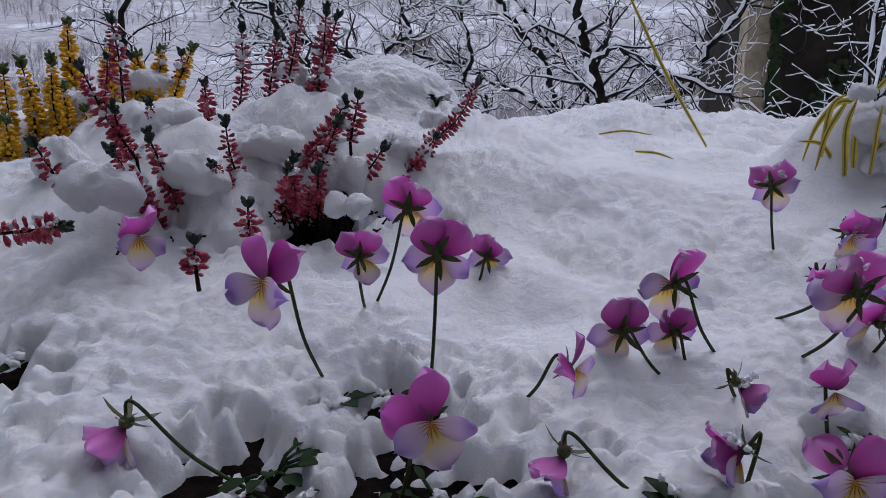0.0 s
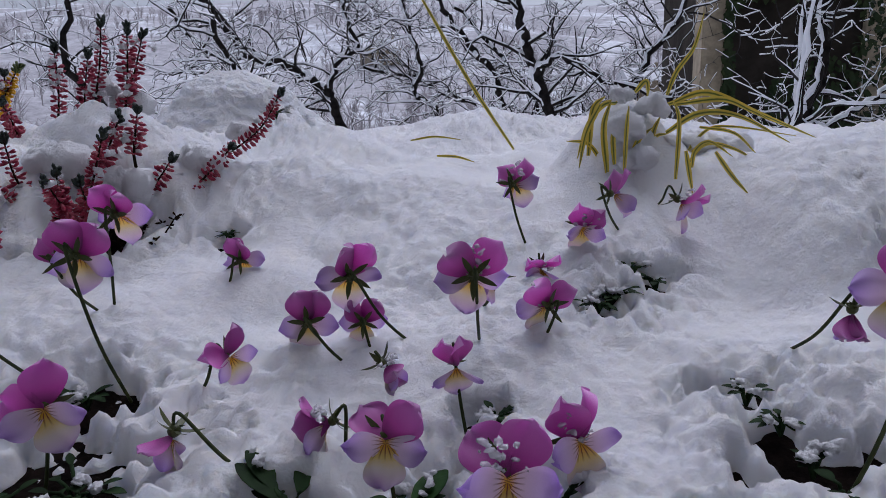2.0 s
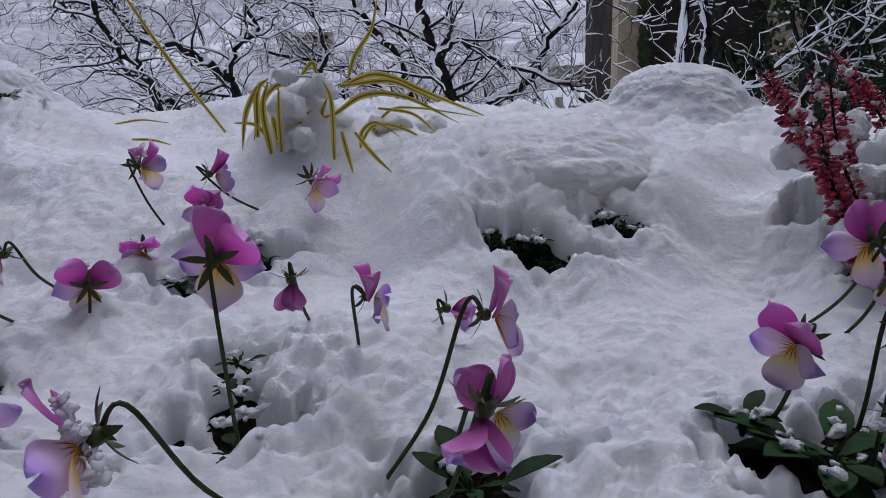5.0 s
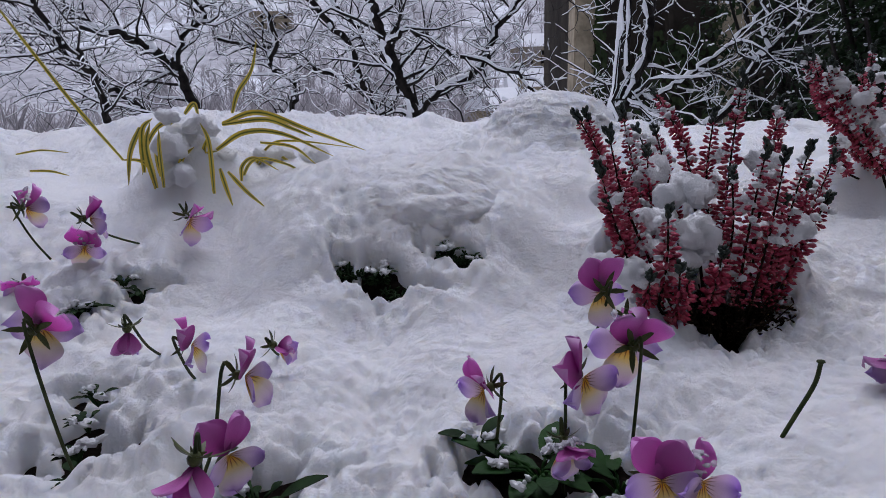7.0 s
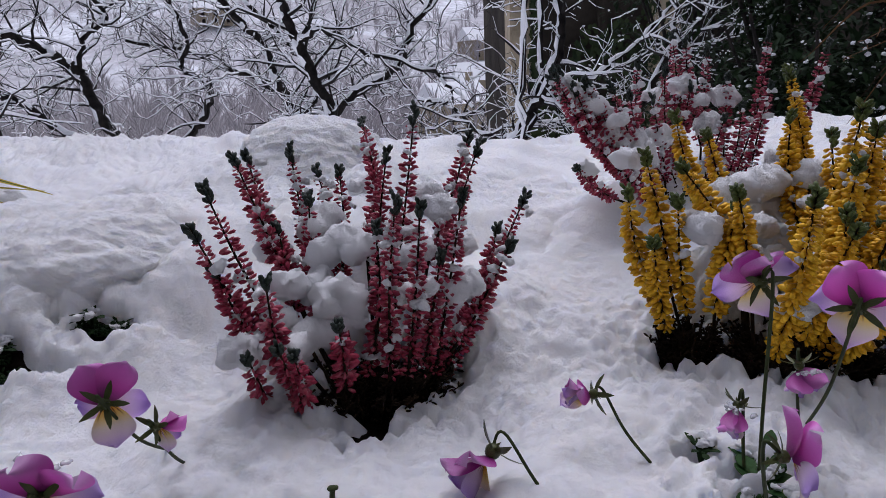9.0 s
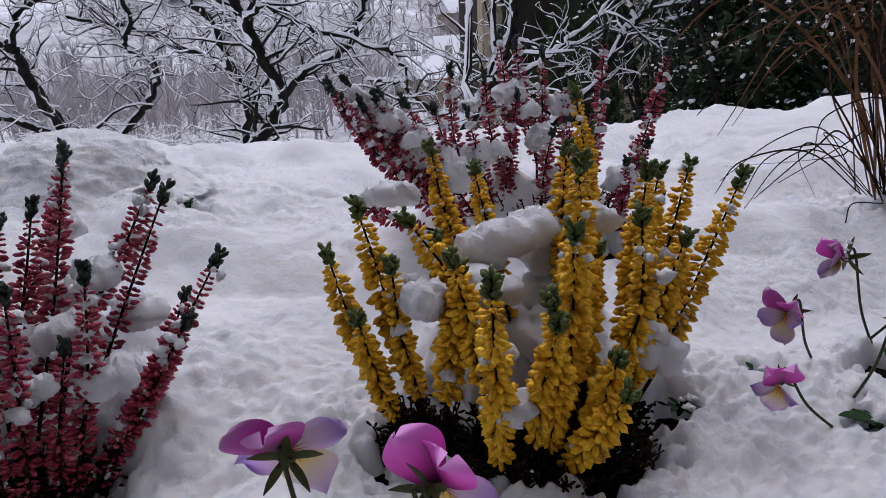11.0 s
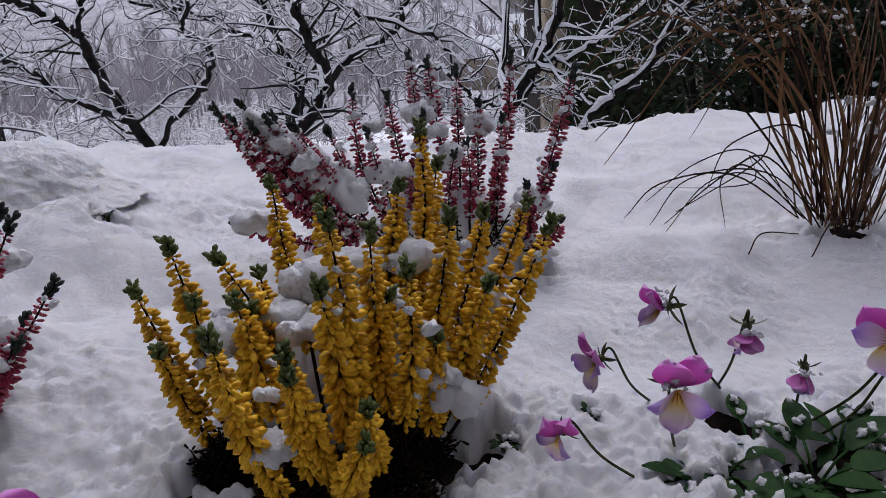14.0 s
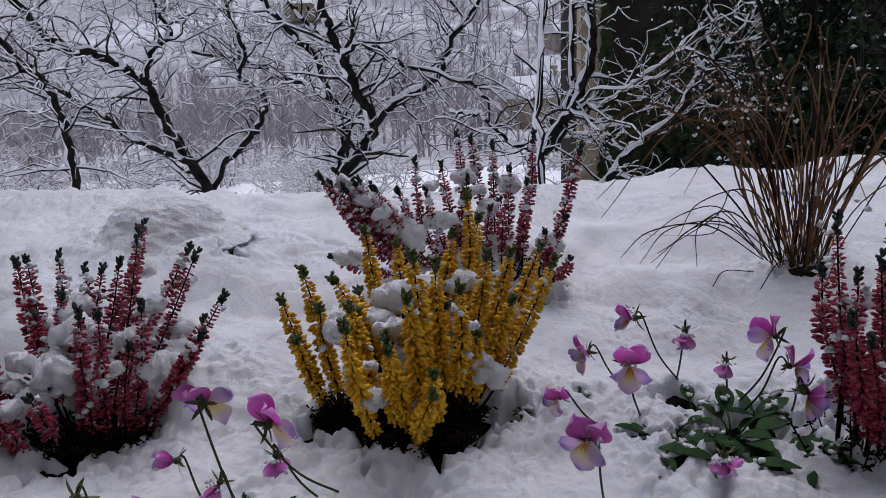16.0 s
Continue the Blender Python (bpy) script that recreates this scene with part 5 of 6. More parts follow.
blade(sedge, [(0.505, 0.750, 1.403), (0.515, 0.750, 1.429), (0.535, 0.750, 1.457), (0.545, 0.750, 1.495)], 0.0074)
blade(sedge, [(0.497, 0.700, 1.392), (0.549, 0.700, 1.396), (0.582, 0.700, 1.383), (0.606, 0.700, 1.371)], 0.0084)
blade(sedge, [(0.513, 0.740, 1.312), (0.547, 0.740, 1.358), (0.582, 0.740, 1.364), (0.660, 0.740, 1.351)], 0.0042)
blade(sedge, [(0.507, 0.700, 1.309), (0.530, 0.700, 1.346), (0.570, 0.700, 1.339), (0.604, 0.700, 1.315)], 0.0053)
blade(sedge, [(0.477, 0.700, 1.323), (0.474, 0.700, 1.355), (0.489, 0.700, 1.360)], 0.0063)
blade(sedge, [(0.508, 0.620, 1.344), (0.526, 0.620, 1.320), (0.546, 0.620, 1.299)], 0.0063)
blade(sedge, [(0.494, 0.660, 1.343), (0.499, 0.660, 1.318), (0.504, 0.660, 1.296)], 0.0074)
blade(sedge, [(0.199, 0.850, 1.354), (0.232, 0.850, 1.358), (0.266, 0.850, 1.353)], 0.0032)
blade(sedge, [(0.232, 0.800, 1.336), (0.257, 0.800, 1.334), (0.279, 0.800, 1.327)], 0.0042)
blade(sedge, [(0.406, 0.680, 1.394), (0.391, 0.680, 1.364), (0.384, 0.680, 1.326)], 0.0084)
blade(sedge, [(0.594, 0.740, 1.312), (0.554, 0.740, 1.348), (0.516, 0.740, 1.317)], 0.0042)
blade(sedge, [(0.438, 0.680, 1.319), (0.448, 0.680, 1.353), (0.464, 0.680, 1.368)], 0.0084)
blade(sedge, [(0.418, 0.700, 1.325), (0.399, 0.700, 1.351), (0.374, 0.700, 1.355)], 0.0063)
blade(sedge, [(0.448, 0.720, 1.394), (0.422, 0.720, 1.394), (0.402, 0.720, 1.369), (0.391, 0.720, 1.331)], 0.0084)
blade(sedge, [(0.487, 0.700, 1.361), (0.523, 0.700, 1.381), (0.569, 0.700, 1.377), (0.630, 0.700, 1.346)], 0.0095)
blade(sedge, [(0.453, 0.710, 1.406), (0.466, 0.710, 1.418), (0.469, 0.710, 1.393)], 0.0074)
blade(sedge, [(0.467, 0.700, 1.329), (0.472, 0.700, 1.361), (0.480, 0.700, 1.380)], 0.0084)
blade(sedge, [(0.514, 0.690, 1.322), (0.517, 0.690, 1.341), (0.533, 0.690, 1.350), (0.560, 0.690, 1.333)], 0.0063)
blade(sedge, [(0.423, 0.680, 1.329), (0.421, 0.680, 1.363), (0.429, 0.680, 1.387)], 0.0074)
blade(sedge, [(0.538, 0.730, 1.365), (0.579, 0.730, 1.357), (0.607, 0.730, 1.333)], 0.0053)


def loose_grass():
    """The tuft of dead ornamental grass with arching blades."""
    rng = random.Random(17)
    plant = tagged(new("dead_grass"), "tuft of brown dead ornamental grass with arching blades", "grass")
    root = Vector((2.10, 0.64, 1.24))
    for k in range(62):
        w, lean = rng.uniform(0, 6.283), abs(rng.gauss(0.36, 0.30))
        length = rng.uniform(0.20, 0.42)
        out = Vector((math.cos(w), 0.6 * math.sin(w), 0))
        p0 = root + out * rng.uniform(0.005, 0.055)
        p1 = p0 + out * lean * length * 0.45 + Vector((rng.gauss(0, .018), rng.gauss(0, .015), length * 0.55))
        p2 = p0 + out * lean * length * 1.15 + Vector((rng.gauss(0, .030), rng.gauss(0, .02), length * (1.0 - 0.15 * lean)))
        p3 = p2 + out * lean * length * 0.7 + Vector((0, 0, length * (0.15 - 0.75 * lean)))
        bag = Bag()
        bag.strip(curve_through([p0, p1, p2, p3], 6), rng.uniform(0.0016, 0.0042), Vector((rng.gauss(0, .5), -1, 0.2)))
        bag.done("blade", STRAW if rng.random() < 0.7 else DARK_STRAW, plant)
    for k in range(9):
        reach, rise = rng.uniform(0.16, 0.34), rng.uniform(0.04, 0.15)
        p0 = root + Vector((-0.03 - 0.03 * rng.random(), rng.gauss(0, .03), 0.01))
        p1 = p0 + Vector((-reach * 0.45, rng.gauss(0, .02), rise))
        p2 = p0 + Vector((-reach * 0.85, rng.gauss(-0.02, .04), rise * 0.95))
        p3 = p0 + Vector((-reach * 1.1, rng.gauss(-0.02, .05), rise * 0.95 - rng.uniform(0.02, 0.07)))
        bag = Bag()
        bag.strip(curve_through([p0, p1, p2, p3], 6), rng.uniform(0.0012, 0.0020), Vector((0.3, -1, 0.4)))
        bag.done("blade", DARK_STRAW, plant, "thin dark arching blade")
    bits = Bag()
    for k in range(16):
        reach, rise = rng.uniform(0.06, 0.30), rng.uniform(0.26, 0.42)
        p0 = root + Vector((rng.gauss(-0.02, .025), rng.gauss(0, .03), 0.01))
        path = curve_through([p0, p0 + Vector((-0.30 * reach, rng.gauss(0, .02), 0.65 * rise)), p0 + Vector((-0.75 * reach, rng.gauss(0, .04), rise)), p0 + Vector((-1.35 * reach, rng.gauss(0, .05), rise * rng.uniform(0.72, 0.95)))], 8)
        bag = Bag()
        bag.tube(path, [0.0011 - 0.0006 * i / len(path) for i in range(len(path))], 4)
        for p in path[13:]:
            for j in range(3):
                d = Vector((rng.gauss(0, .6), rng.gauss(0, .6), rng.gauss(-0.3, .5)))
                bag.bell(p, d, rng.uniform(.006, .014), .0008, 3)
                if rng.random() < 0.20:
                    bits.lump(p + d * 0.006, rng.uniform(.0012, .0034), rng.uniform(0, 99), 0.75, 4, 0.8)
        bag.done("seed_head", STRAW if k % 3 else DARK_STRAW, plant, "arching seed head dusted with snow")
    for k in range(14):
        bits.lump(root + Vector((rng.gauss(0, .06), rng.gauss(0, .04), rng.uniform(0.02, 0.20))), rng.uniform(.003, .009), rng.uniform(0, 99), 0.7, 5, 0.6)
    bits.done("snow", LOOSE_SNOW, plant, "bits of snow caught in the grass")["kind"] = "stuff"


loose_grass()


# ---- violas ----
def petal_mesh(name, length, width, tipw, cup, frill, mat, seed):
    """A rounded petal from its claw at the origin, up z, facing +x; two skins."""
    rng = random.Random(seed)
    rows, cols = 13, 10
    v, f, uv = [], [], []
    wave = [rng.uniform(0, 6.283) for _ in range(3)]
    for skin, off in ((0, 0.0), (1, -0.00035)):
        n0 = len(v)
        for i in range(rows + 1):
            t = 1 - (1 - i / rows) ** 1.7
            w = width * 0.5 * (0.14 + 0.86 * math.sin(math.pi * min(1.0, t ** tipw * 0.5))) * math.sqrt(max(0.0, 1 - max(0.0, (t - 0.42) / 0.583) ** 2.2))
            for k in range(cols + 1):
                a = 2 * k / cols - 1
                edge = abs(a) ** 2 * t
                z = length * t * (1 - 0.10 * a * a * t + (0.10 * t * math.sin(2.4 * a + wave[2]) + 0.04 * t * math.sin(6 * a + wave[0])) * (1 - t ** 3))
                y = a * w
                x = cup * length * (t * (1 - t) * 1.2 - 0.45 * t * t) + 0.22 * width * a * a * t * (1 if cup > 0 else -1) * 0.6
                x += frill * length * edge * math.sin(5 * a + wave[0]) + frill * 0.8 * length * t * t * math.sin(3.2 * a + wave[1])
                v.append((x + off, y, z))
                uv.append((0.5 + 0.5 * a, t))
        for i in range(rows):
            for k in range(cols):
                q = n0 + i * (cols + 1) + k
                face = (q, q + cols + 1, q + cols + 2, q + 1)
                f.append(face if skin else face[::-1])
    me = bpy.data.meshes.new(name)
    me.from_pydata(v, [], f)
    me.materials.append(mat)
    me.polygons.foreach_set("use_smooth", [True] * len(me.polygons))
    layer = me.uv_layers.new(name="petal")
    idx = np.empty(len(me.loops), dtype=np.int32)
    me.loops.foreach_get("vertex_index", idx)
    layer.data.foreach_set("uv", np.asarray(uv, dtype=np.float32)[idx].ravel())
    return me


PETALS = [dict(upper=petal_mesh("upper_petal", 0.56, 0.58, 0.75, 0.14, 0.10, UPPER, s), side=petal_mesh("side_petal", 0.50, 0.44, 0.8, 0.10, 0.09, SIDE, s + 20),
               lower=petal_mesh("lower_petal", 0.54, 0.58, 0.8, 0.10, 0.09, LOWER, s + 40)) for s in range(9)]
bag = Bag()
for k in range(5):
    w = 2 * math.pi * k / 5 + 0.3
    out = Vector((-0.12, math.cos(w), math.sin(w)))
    bag.leaf(Vector((-0.11, 0, 0)), out, Vector((1, 0, 0)), 0.31, 0.078, 0.2, 4)
    bag.leaf(Vector((-0.11, 0, 0)), -0.6 * out + Vector((-0.6, 0, 0)), Vector((0, 0, 1)), 0.11, 0.05, 0.2, 2)
bag.lump(Vector((-0.09, 0, 0)), 0.075, 3.0, 1.0, 5, 0.1)
CALYX = bag.done("calyx", SEPAL)
CALYX_MESH = CALYX.data
bpy.data.objects.remove(CALYX)
VRNG = random.Random(9)


def petal(name, data, parent, m, label=""):
    ob = new(name, data)
    ob.parent = parent
    ob.matrix_basis = m
    if label:
        ob["label"] = label
    return ob


def viola(place, foot, turn, nod, size, openness, roll=0):
    """A viola bloom at place on a stem from foot, facing the turn (degrees from +x) and nodding."""
    rng = VRNG
    p, q = Vector(place), Vector(foot)
    q.z = min(q.z, snow_z(q.x, q.y)) - 0.012
    if openness > 0.75:
        text = "open purple and lilac viola with a yellow throat"
    elif openness > 0.45:
        text = "half-open wet purple viola drooping on its stem"
    else:
        text = "closed drooping pink viola bud with green sepals"
    thing = tagged(new("viola"), text, "flower", "violas in the snow")
    thing.location = q
    s = size * 1.08
    face = Matrix.Translation(p - q) @ pose(0, 0, 0, 0, -nod, turn) @ pose(0, 0, 0, roll + rng.gauss(0, 9), 0, 0) @ Matrix.Diagonal((s, s, s, 1))
    kit = PETALS[rng.randrange(9)]
    fold = (1 - openness) * 75
    small = 1.0 if openness > 0.45 else 0.95
    for sign in (1, -1):
        back = -22 * openness + fold + rng.gauss(0, 6)
        petal("upper_petal", kit["upper"], thing, face @ Matrix.Translation((-0.02 + 0.02 * sign, 0, 0)) @ pose(0, 0, 0, sign * (31 + rng.gauss(0, 9)), 0, 0) @ pose(0, 0, 0, 0, back + rng.gauss(0, 14), rng.gauss(0, 20)) @ Matrix.Scale(small, 4))
    for sign in (1, -1):
        petal("side_petal", kit["side"], thing, face @ Matrix.Translation((0.03, 0, -0.02)) @ pose(0, 0, 0, sign * (98 + rng.gauss(0, 8)), 0, 0) @ pose(0, 0, 0, 0, 12 + fold + rng.gauss(0, 9), rng.gauss(0, 12)) @ Matrix.Scale(small, 4), "pale lilac side petal")
    petal("lower_petal", kit["lower"], thing, face @ Matrix.Translation((0.045, 0, -0.03)) @ pose(0, 0, 0, 180 + rng.gauss(0, 5), 0, 0) @ pose(0, 0, 0, 0, 10 + 0.8 * fold + rng.gauss(0, 6), 0) @ Matrix.Scale(small, 4), "cream and lilac lower petal with dark lines")
    petal("calyx", CALYX_MESH, thing, face @ pose(0, 0, 0, rng.uniform(0, 70), 0, 0) @ Matrix.Scale(1.3 if openness < 0.45 else 1.0, 4), "narrow green sepals")
    back = (face.to_3x3() @ Vector((-1, 0, 0))).normalized()
    joint = face @ Vector((-0.08, 0, 0))
    hook = joint + back * 0.22 * s + Vector((0, 0, 0.10 * s))
    mid = hook.lerp(Vector((0, 0, 0)), 0.5) + Vector((hook.x, hook.y, 0)) * 0.12
    path = curve_through([(0, 0, 0), mid, hook, joint], 7)
    bag = Bag()
    bag.tube(path, [0.00125 - 0.0003 * i / len(path) for i in range(len(path))], 7)
    bag.done("stem", STEM, thing, "thin dark green stem")
    if rng.random() < (0.65 if openness < 0.75 or p.y > 0.42 else 0.22):
        bag = Bag()
        icy = p.y < 0.16 and openness < 0.75
        for k in range(70 if icy else 18):
            bag.lump(face @ Vector((rng.uniform(-0.04, 0.05), rng.gauss(0, .12), rng.uniform(-0.30 if icy else 0.0, 0.36))), s * rng.uniform(0.015, 0.055), rng.uniform(0, 99), 0.6, 4, 0.9)
        bag.done("snow", WET_ICE, thing, "wet snow stuck to the petals")["kind"] = "stuff"


viola((-0.251, 0.530, 1.288), (-0.311, 0.557, 1.246), 318, -15, 0.046, .8)
viola((-0.095, 0.338, 1.305), (-0.084, 0.438, 1.214), 238, -5, 0.044, .95)
viola((-0.024, 0.470, 1.322), (-0.060, 0.519, 1.235), 80, 0, 0.045, .9)
viola((-0.003, 0.363, 1.313), (-0.011, 0.428, 1.211), 90, -5, 0.042, 1)
viola((-0.056, 0.440, 1.293), (-0.063, 0.519, 1.235), 80, -10, 0.036, .9)
viola((0.040, 0.565, 1.262), (0.027, 0.548, 1.244), 75, 0, 0.040, .9)
viola((-0.007, 0.311, 1.237), (-0.033, 0.332, 1.194), 290, 0, 0.045, 1)
viola((-0.176, 0.330, 1.222), (-0.090, 0.344, 1.195), 200, -60, 0.040, .35)
viola((0.079, 0.372, 1.240), (0.042, 0.403, 1.205), 330, -10, 0.036, .8)
viola((0.154, 0.427, 1.278), (0.209, 0.451, 1.216), 105, 0, 0.048, 1)
viola((0.122, 0.426, 1.244), (0.169, 0.418, 1.209), 95, -5, 0.044, 1)
viola((0.161, 0.438, 1.239), (0.176, 0.418, 1.209), 95, -5, 0.036, 1)
viola((0.300, 0.597, 1.321), (0.316, 0.610, 1.262), 60, -5, 0.045, .7)
viola((0.361, 0.570, 1.281), (0.375, 0.600, 1.260), 272, -30, 0.044, .8)
viola((0.380, 0.537, 1.316), (0.419, 0.629, 1.270), 20, -10, 0.042, .7)
viola((0.464, 0.593, 1.298), (0.461, 0.664, 1.291), 320, -40, 0.049, .5)
viola((0.239, 0.368, 1.290), (0.251, 0.455, 1.217), 92, -5, 0.047, 1)
viola((0.256, 0.407, 1.278), (0.255, 0.507, 1.232), 200, -40, 0.032, .4)
viola((0.299, 0.434, 1.247), (0.290, 0.443, 1.214), 120, -5, 0.044, .9)
viola((0.313, 0.526, 1.253), (0.317, 0.527, 1.238), 272, -40, 0.036, .7)
viola((0.226, 0.352, 1.235), (0.234, 0.352, 1.196), 275, -35, 0.036, .9)
viola((0.181, 0.370, 1.229), (0.203, 0.410, 1.207), 320, -30, 0.032, .3)
viola((0.151, 0.302, 1.224), (0.157, 0.313, 1.193), 190, -30, 0.036, .5)
viola((0.185, 0.266, 1.232), (0.193, 0.287, 1.192), 277, -5, 0.041, 1)
viola((0.061, 0.310, 1.216), (0.137, 0.289, 1.191), 195, -60, 0.036, .4)
viola((0.288, 0.286, 1.216), (0.274, 0.277, 1.191), 287, 0, 0.047, 1)
viola((0.244, 0.251, 1.217), (0.244, 0.242, 1.192), 275, 0, 0.052, 1)
viola((0.435, 0.250, 1.305), (0.431, 0.284, 1.192), 88, 0, 0.046, 1)
viola((0.511, 0.294, 1.266), (0.502, 0.381, 1.201), 345, -5, 0.036, .8)
viola((0.566, 0.350, 1.235), (0.570, 0.411, 1.208), 340, -20, 0.032, .25)
viola((0.462, 0.326, 1.267), (0.468, 0.426, 1.211), 270, -80, 0.032, .2)
viola((0.405, 0.147, 1.266), (0.466, 0.207, 1.192), 212, -12, 0.050, .74, 42)
viola((0.560, 0.185, 1.288), (0.511, 0.245, 1.192), 340, -5, 0.036, .8)
viola((0.553, 0.150, 1.262), (0.535, 0.248, 1.192), 300, -10, 0.036, 1)
viola((0.542, 0.120, 1.274), (0.514, 0.216, 1.192), 230, -60, 0.035, .4)
viola((0.695, 0.174, 1.268), (0.713, 0.229, 1.192), 200, -5, 0.036, .8)
viola((0.754, 0.173, 1.269), (0.761, 0.216, 1.192), 290, -5, 0.042, 1)
viola((0.794, 0.193, 1.277), (0.807, 0.210, 1.191), 88, -10, 0.049, 1)
viola((0.809, 0.269, 1.286), (0.831, 0.366, 1.199), 92, -20, 0.047, .9)
viola((0.834, 0.279, 1.259), (0.844, 0.343, 1.195), 60, -30, 0.032, .4)
viola((0.739, 0.160, 1.233), (0.752, 0.191, 1.191), 270, -50, 0.036, .6)
viola((0.754, 0.080, 1.261), (0.799, 0.154, 1.191), 270, 10, 0.036, 1)
viola((0.775, 0.080, 1.257), (0.822, 0.149, 1.191), 290, 10, 0.036, 1)
viola((1.035, 0.225, 1.225), (1.091, 0.160, 1.191), 190, -35, 0.052, .4)
viola((1.010, 0.150, 1.212), (1.082, 0.142, 1.192), 200, -45, 0.045, .4)
viola((1.125, 0.258, 1.238), (1.169, 0.219, 1.191), 185, 10, 0.037, .2)
viola((1.190, 0.175, 1.343), (1.218, 0.188, 1.191), 82, 0, 0.048, 1)
viola((1.248, 0.156, 1.325), (1.302, 0.241, 1.192), 40, 0, 0.052, 1)
viola((1.187, 0.180, 1.254), (1.213, 0.190, 1.191), 200, -50, 0.032, .25)
viola((1.241, 0.187, 1.269), (1.286, 0.223, 1.192), 270, -70, 0.032, .25)
viola((1.145, 0.090, 1.285), (1.212, 0.165, 1.192), 330, -10, 0.041, .9)
viola((1.591, 0.326, 1.274), (1.679, 0.371, 1.196), 190, -10, 0.043, .8)
viola((1.652, 0.337, 1.308), (1.747, 0.366, 1.196), 180, 0, 0.041, .3)
viola((1.698, 0.290, 1.301), (1.738, 0.382, 1.198), 250, -70, 0.037, .3)
viola((1.606, 0.232, 1.301), (1.661, 0.316, 1.193), 262, -15, 0.049, .72)
viola((1.542, 0.277, 1.245), (1.619, 0.284, 1.192), 205, -20, 0.036, .8)
viola((1.512, 0.100, 1.305), (1.557, 0.171, 1.191), 215, -10, 0.046, .85)
viola((1.744, 0.278, 1.264), (1.782, 0.327, 1.193), 240, -60, 0.032, .2)
viola((1.758, 0.220, 1.322), (1.781, 0.317, 1.193), 185, 0, 0.045, .7)
viola((1.792, 0.227, 1.279), (1.781, 0.300, 1.192), 320, -10, 0.049, .85)
viola((1.791, 0.200, 1.259), (1.839, 0.287, 1.192), 300, -50, 0.049, .3)
viola((1.639, 0.100, 1.268), (1.694, 0.179, 1.191), 270, -60, 0.034, .4)


# ---- leaves in the bare patches ----
def leaf_rosette(x, y, r, count, size, mat, label):
    rng = VRNG
    z = float(relief(np.array([x]), np.array([y]))[0]) - (0.013 if mat is DARK_LEAF else 0.018)
    plant = tagged(new("viola_leaves"), label, "leaves", "leaf clumps in the bare patches")
    plant.location = (x, y, z + 0.010)
    for k in range(count):
        w = rng.uniform(0, 6.283)
        out = Vector((math.cos(w), math.sin(w), rng.uniform(0.0, 0.7)))
        bag = Bag()
        p = out * r * rng.uniform(0.1, 0.8)
        p.z = abs(p.z) * 0.6
        bag.leaf(p, out, Vector((0, 0, 1)), size * rng.uniform(0.7, 1.2), size * rng.uniform(0.40, 0.62), 0.2, 5)
        bag.tube([Vector((0, 0, -0.01)), p * 0.6, p], [0.0012] * 3, 5)
        bag.done("leaf", mat, plant)
        if rng.random() < (0.5 if mat is LEAF else 0.22):
            cap = Bag()
            for j in range(4):
                cap.lump(p + out * size * rng.uniform(0.1, 0.7) + Vector((rng.gauss(0, .002), rng.gauss(0, .002), 0.002)), rng.uniform(0.0014, 0.0038), rng.uniform(0, 99), 0.6, 5, 1.0)
            cap.done("snow", LOOSE_SNOW, plant, "lump of snow on the leaves")["kind"] = "stuff"


green, dark = "green viola leaves pushing through the snow", "wet leaves in a gap in the snow, coloured dark for shade"
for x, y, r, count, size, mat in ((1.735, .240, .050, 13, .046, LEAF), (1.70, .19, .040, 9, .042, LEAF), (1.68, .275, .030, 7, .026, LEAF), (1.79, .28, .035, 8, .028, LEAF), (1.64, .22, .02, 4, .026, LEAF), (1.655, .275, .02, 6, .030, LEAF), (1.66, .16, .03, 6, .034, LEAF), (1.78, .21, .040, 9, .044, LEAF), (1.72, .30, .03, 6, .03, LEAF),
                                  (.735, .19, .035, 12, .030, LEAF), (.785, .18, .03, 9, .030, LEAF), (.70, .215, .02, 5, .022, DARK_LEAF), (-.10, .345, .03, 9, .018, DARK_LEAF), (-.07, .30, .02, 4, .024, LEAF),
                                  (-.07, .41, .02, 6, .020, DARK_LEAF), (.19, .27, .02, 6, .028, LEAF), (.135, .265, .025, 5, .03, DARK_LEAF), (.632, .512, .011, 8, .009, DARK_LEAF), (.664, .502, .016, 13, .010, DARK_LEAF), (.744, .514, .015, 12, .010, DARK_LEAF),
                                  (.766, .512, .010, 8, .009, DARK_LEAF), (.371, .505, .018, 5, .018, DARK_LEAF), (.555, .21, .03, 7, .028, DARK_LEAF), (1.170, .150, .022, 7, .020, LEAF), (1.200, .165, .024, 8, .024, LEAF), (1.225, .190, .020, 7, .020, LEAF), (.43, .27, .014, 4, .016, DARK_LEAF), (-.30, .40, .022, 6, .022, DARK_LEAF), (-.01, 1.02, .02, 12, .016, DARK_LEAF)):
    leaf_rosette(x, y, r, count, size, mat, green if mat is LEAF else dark)
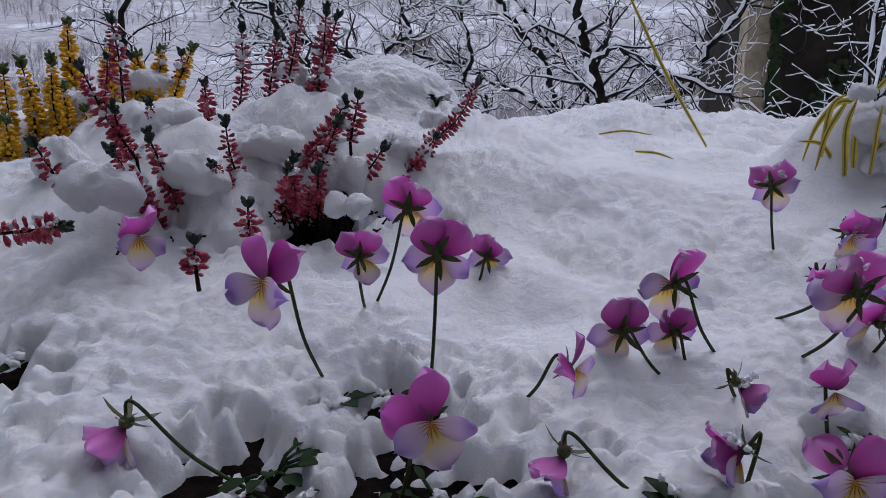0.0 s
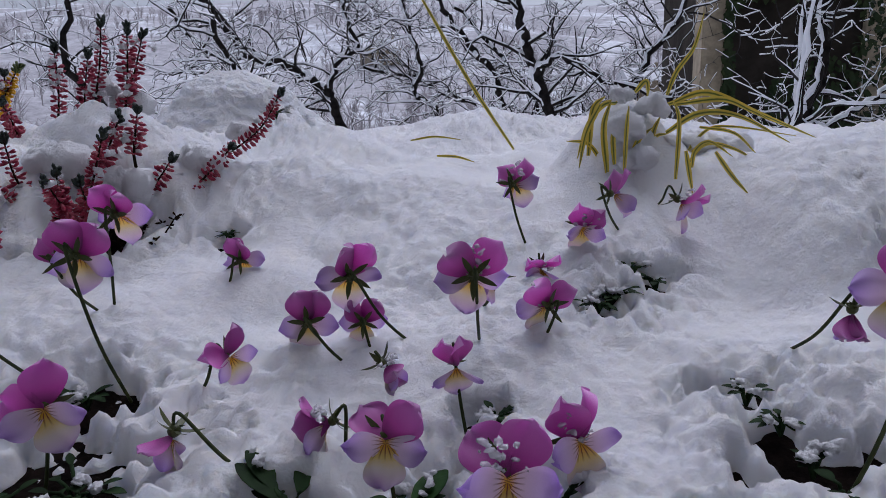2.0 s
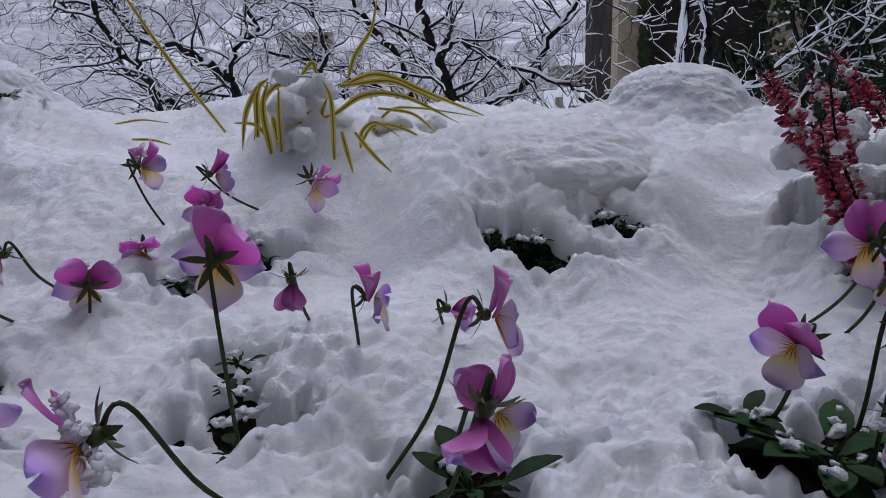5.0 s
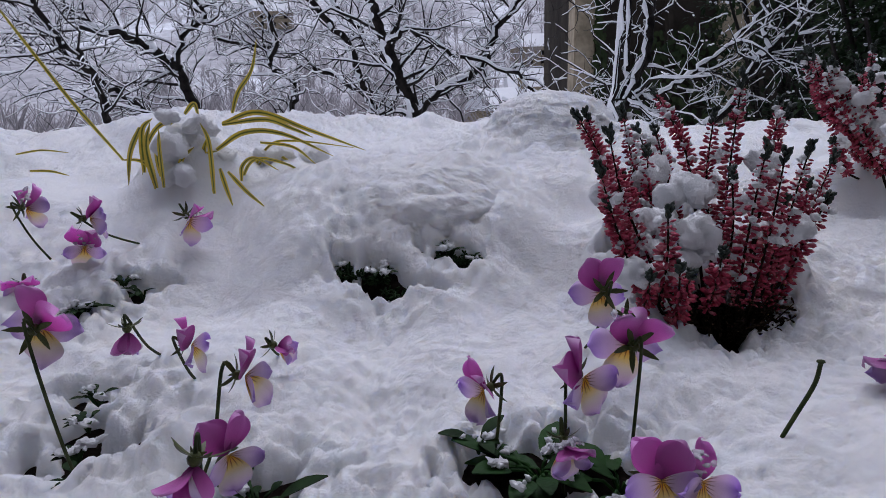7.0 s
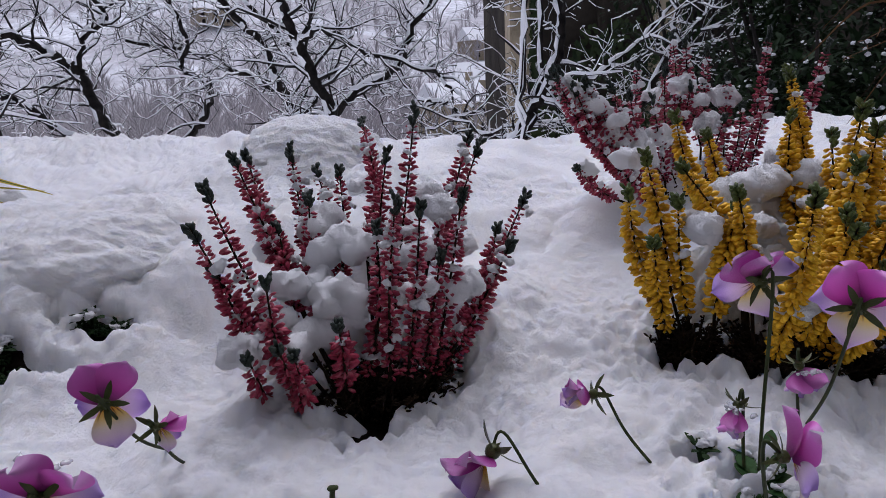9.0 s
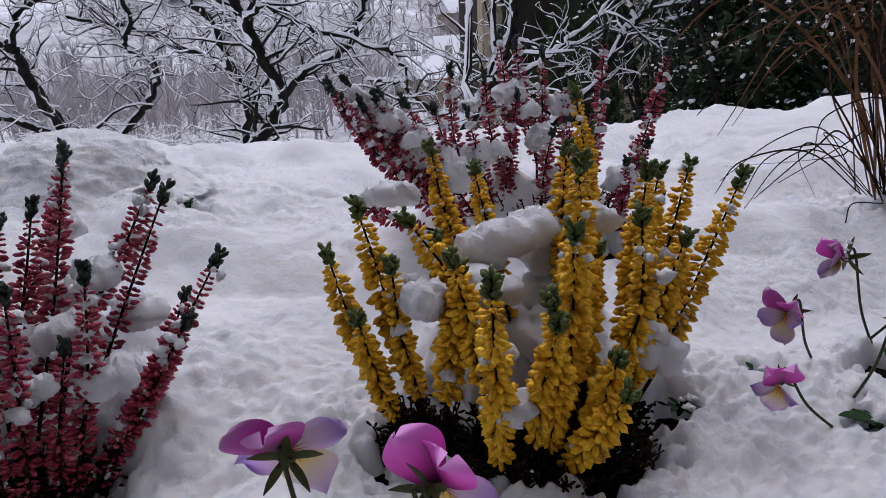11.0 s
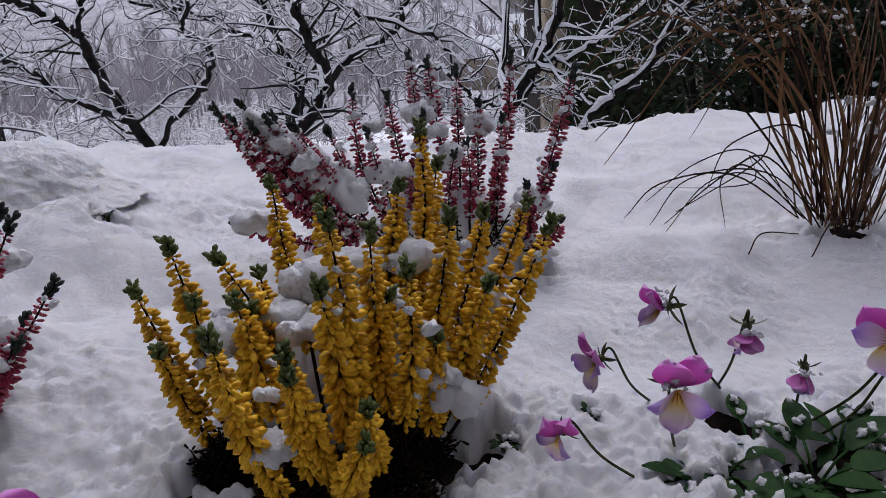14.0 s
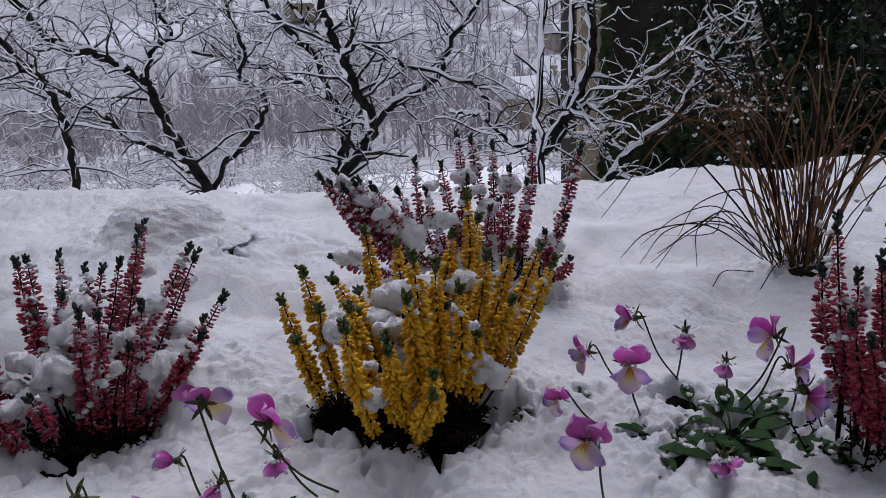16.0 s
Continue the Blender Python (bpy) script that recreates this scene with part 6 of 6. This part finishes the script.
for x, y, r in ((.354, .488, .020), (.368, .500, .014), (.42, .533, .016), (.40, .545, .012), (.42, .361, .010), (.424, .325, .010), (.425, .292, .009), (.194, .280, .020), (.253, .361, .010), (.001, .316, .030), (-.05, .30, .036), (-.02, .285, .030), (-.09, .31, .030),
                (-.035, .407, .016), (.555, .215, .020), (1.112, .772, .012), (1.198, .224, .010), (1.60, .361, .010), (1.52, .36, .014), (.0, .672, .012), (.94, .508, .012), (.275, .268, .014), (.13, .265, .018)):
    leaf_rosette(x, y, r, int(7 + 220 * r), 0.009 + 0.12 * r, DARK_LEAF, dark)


# a bare flower stalk bent over at its end
stalk = tagged(new("flower_stalk"), "bare green flower stalk bent at its tip in snow", "stalk")
stalk.location = (0.901, 0.191, 1.18)
bag = Bag()
bag.tube(curve_through([(0, 0, 0), (0.018, 0.001, 0.030), (0.030, 0.001, 0.052), (0.033, 0.001, 0.068)], 6), [0.0016] * 19, 7)
bag.lump(Vector((0.033, 0.001, 0.069)), 0.0024, 1.0, 0.6, 5, 0.3)
bag.done("stem", STEM, stalk)


# the low shrub under the snow mound, and the one at the foot of the dome
for spots, text in ((((.630, .512), (.662, .502), (.684, .480), (.742, .514), (.766, .512)), "low dark green shrub buried under a mound of snow"), (((-.02, 1.005), (.012, 1.03), (-.05, .995)), "small dark green shrub half buried in snow")):
    low = tagged(new("low_shrub"), text, "shrub")
    for x, y in spots:
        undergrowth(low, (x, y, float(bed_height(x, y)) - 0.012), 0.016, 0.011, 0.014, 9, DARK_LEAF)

# stray stems lying on the snow by the dead grass
for p0, p1, p2 in (((1.93, 0.50, 1.262), (1.98, 0.53, 1.292), (2.03, 0.53, 1.283)), ((1.98, 0.44, 1.250), (2.05, 0.50, 1.30), (2.10, 0.56, 1.315)), ((1.87, 0.53, 1.262), (1.90, 0.55, 1.278), (1.95, 0.55, 1.272))):
    stem = tagged(new("fallen_stem"), "thin dark grass stem lying on the snow", "stem", "stray grass stems")
    bag = Bag()
    bag.tube(curve_through([p0, p1, p2], 6), [0.0008] * 13, 6)
    bag.done("stalk", DARK_STRAW, stem)
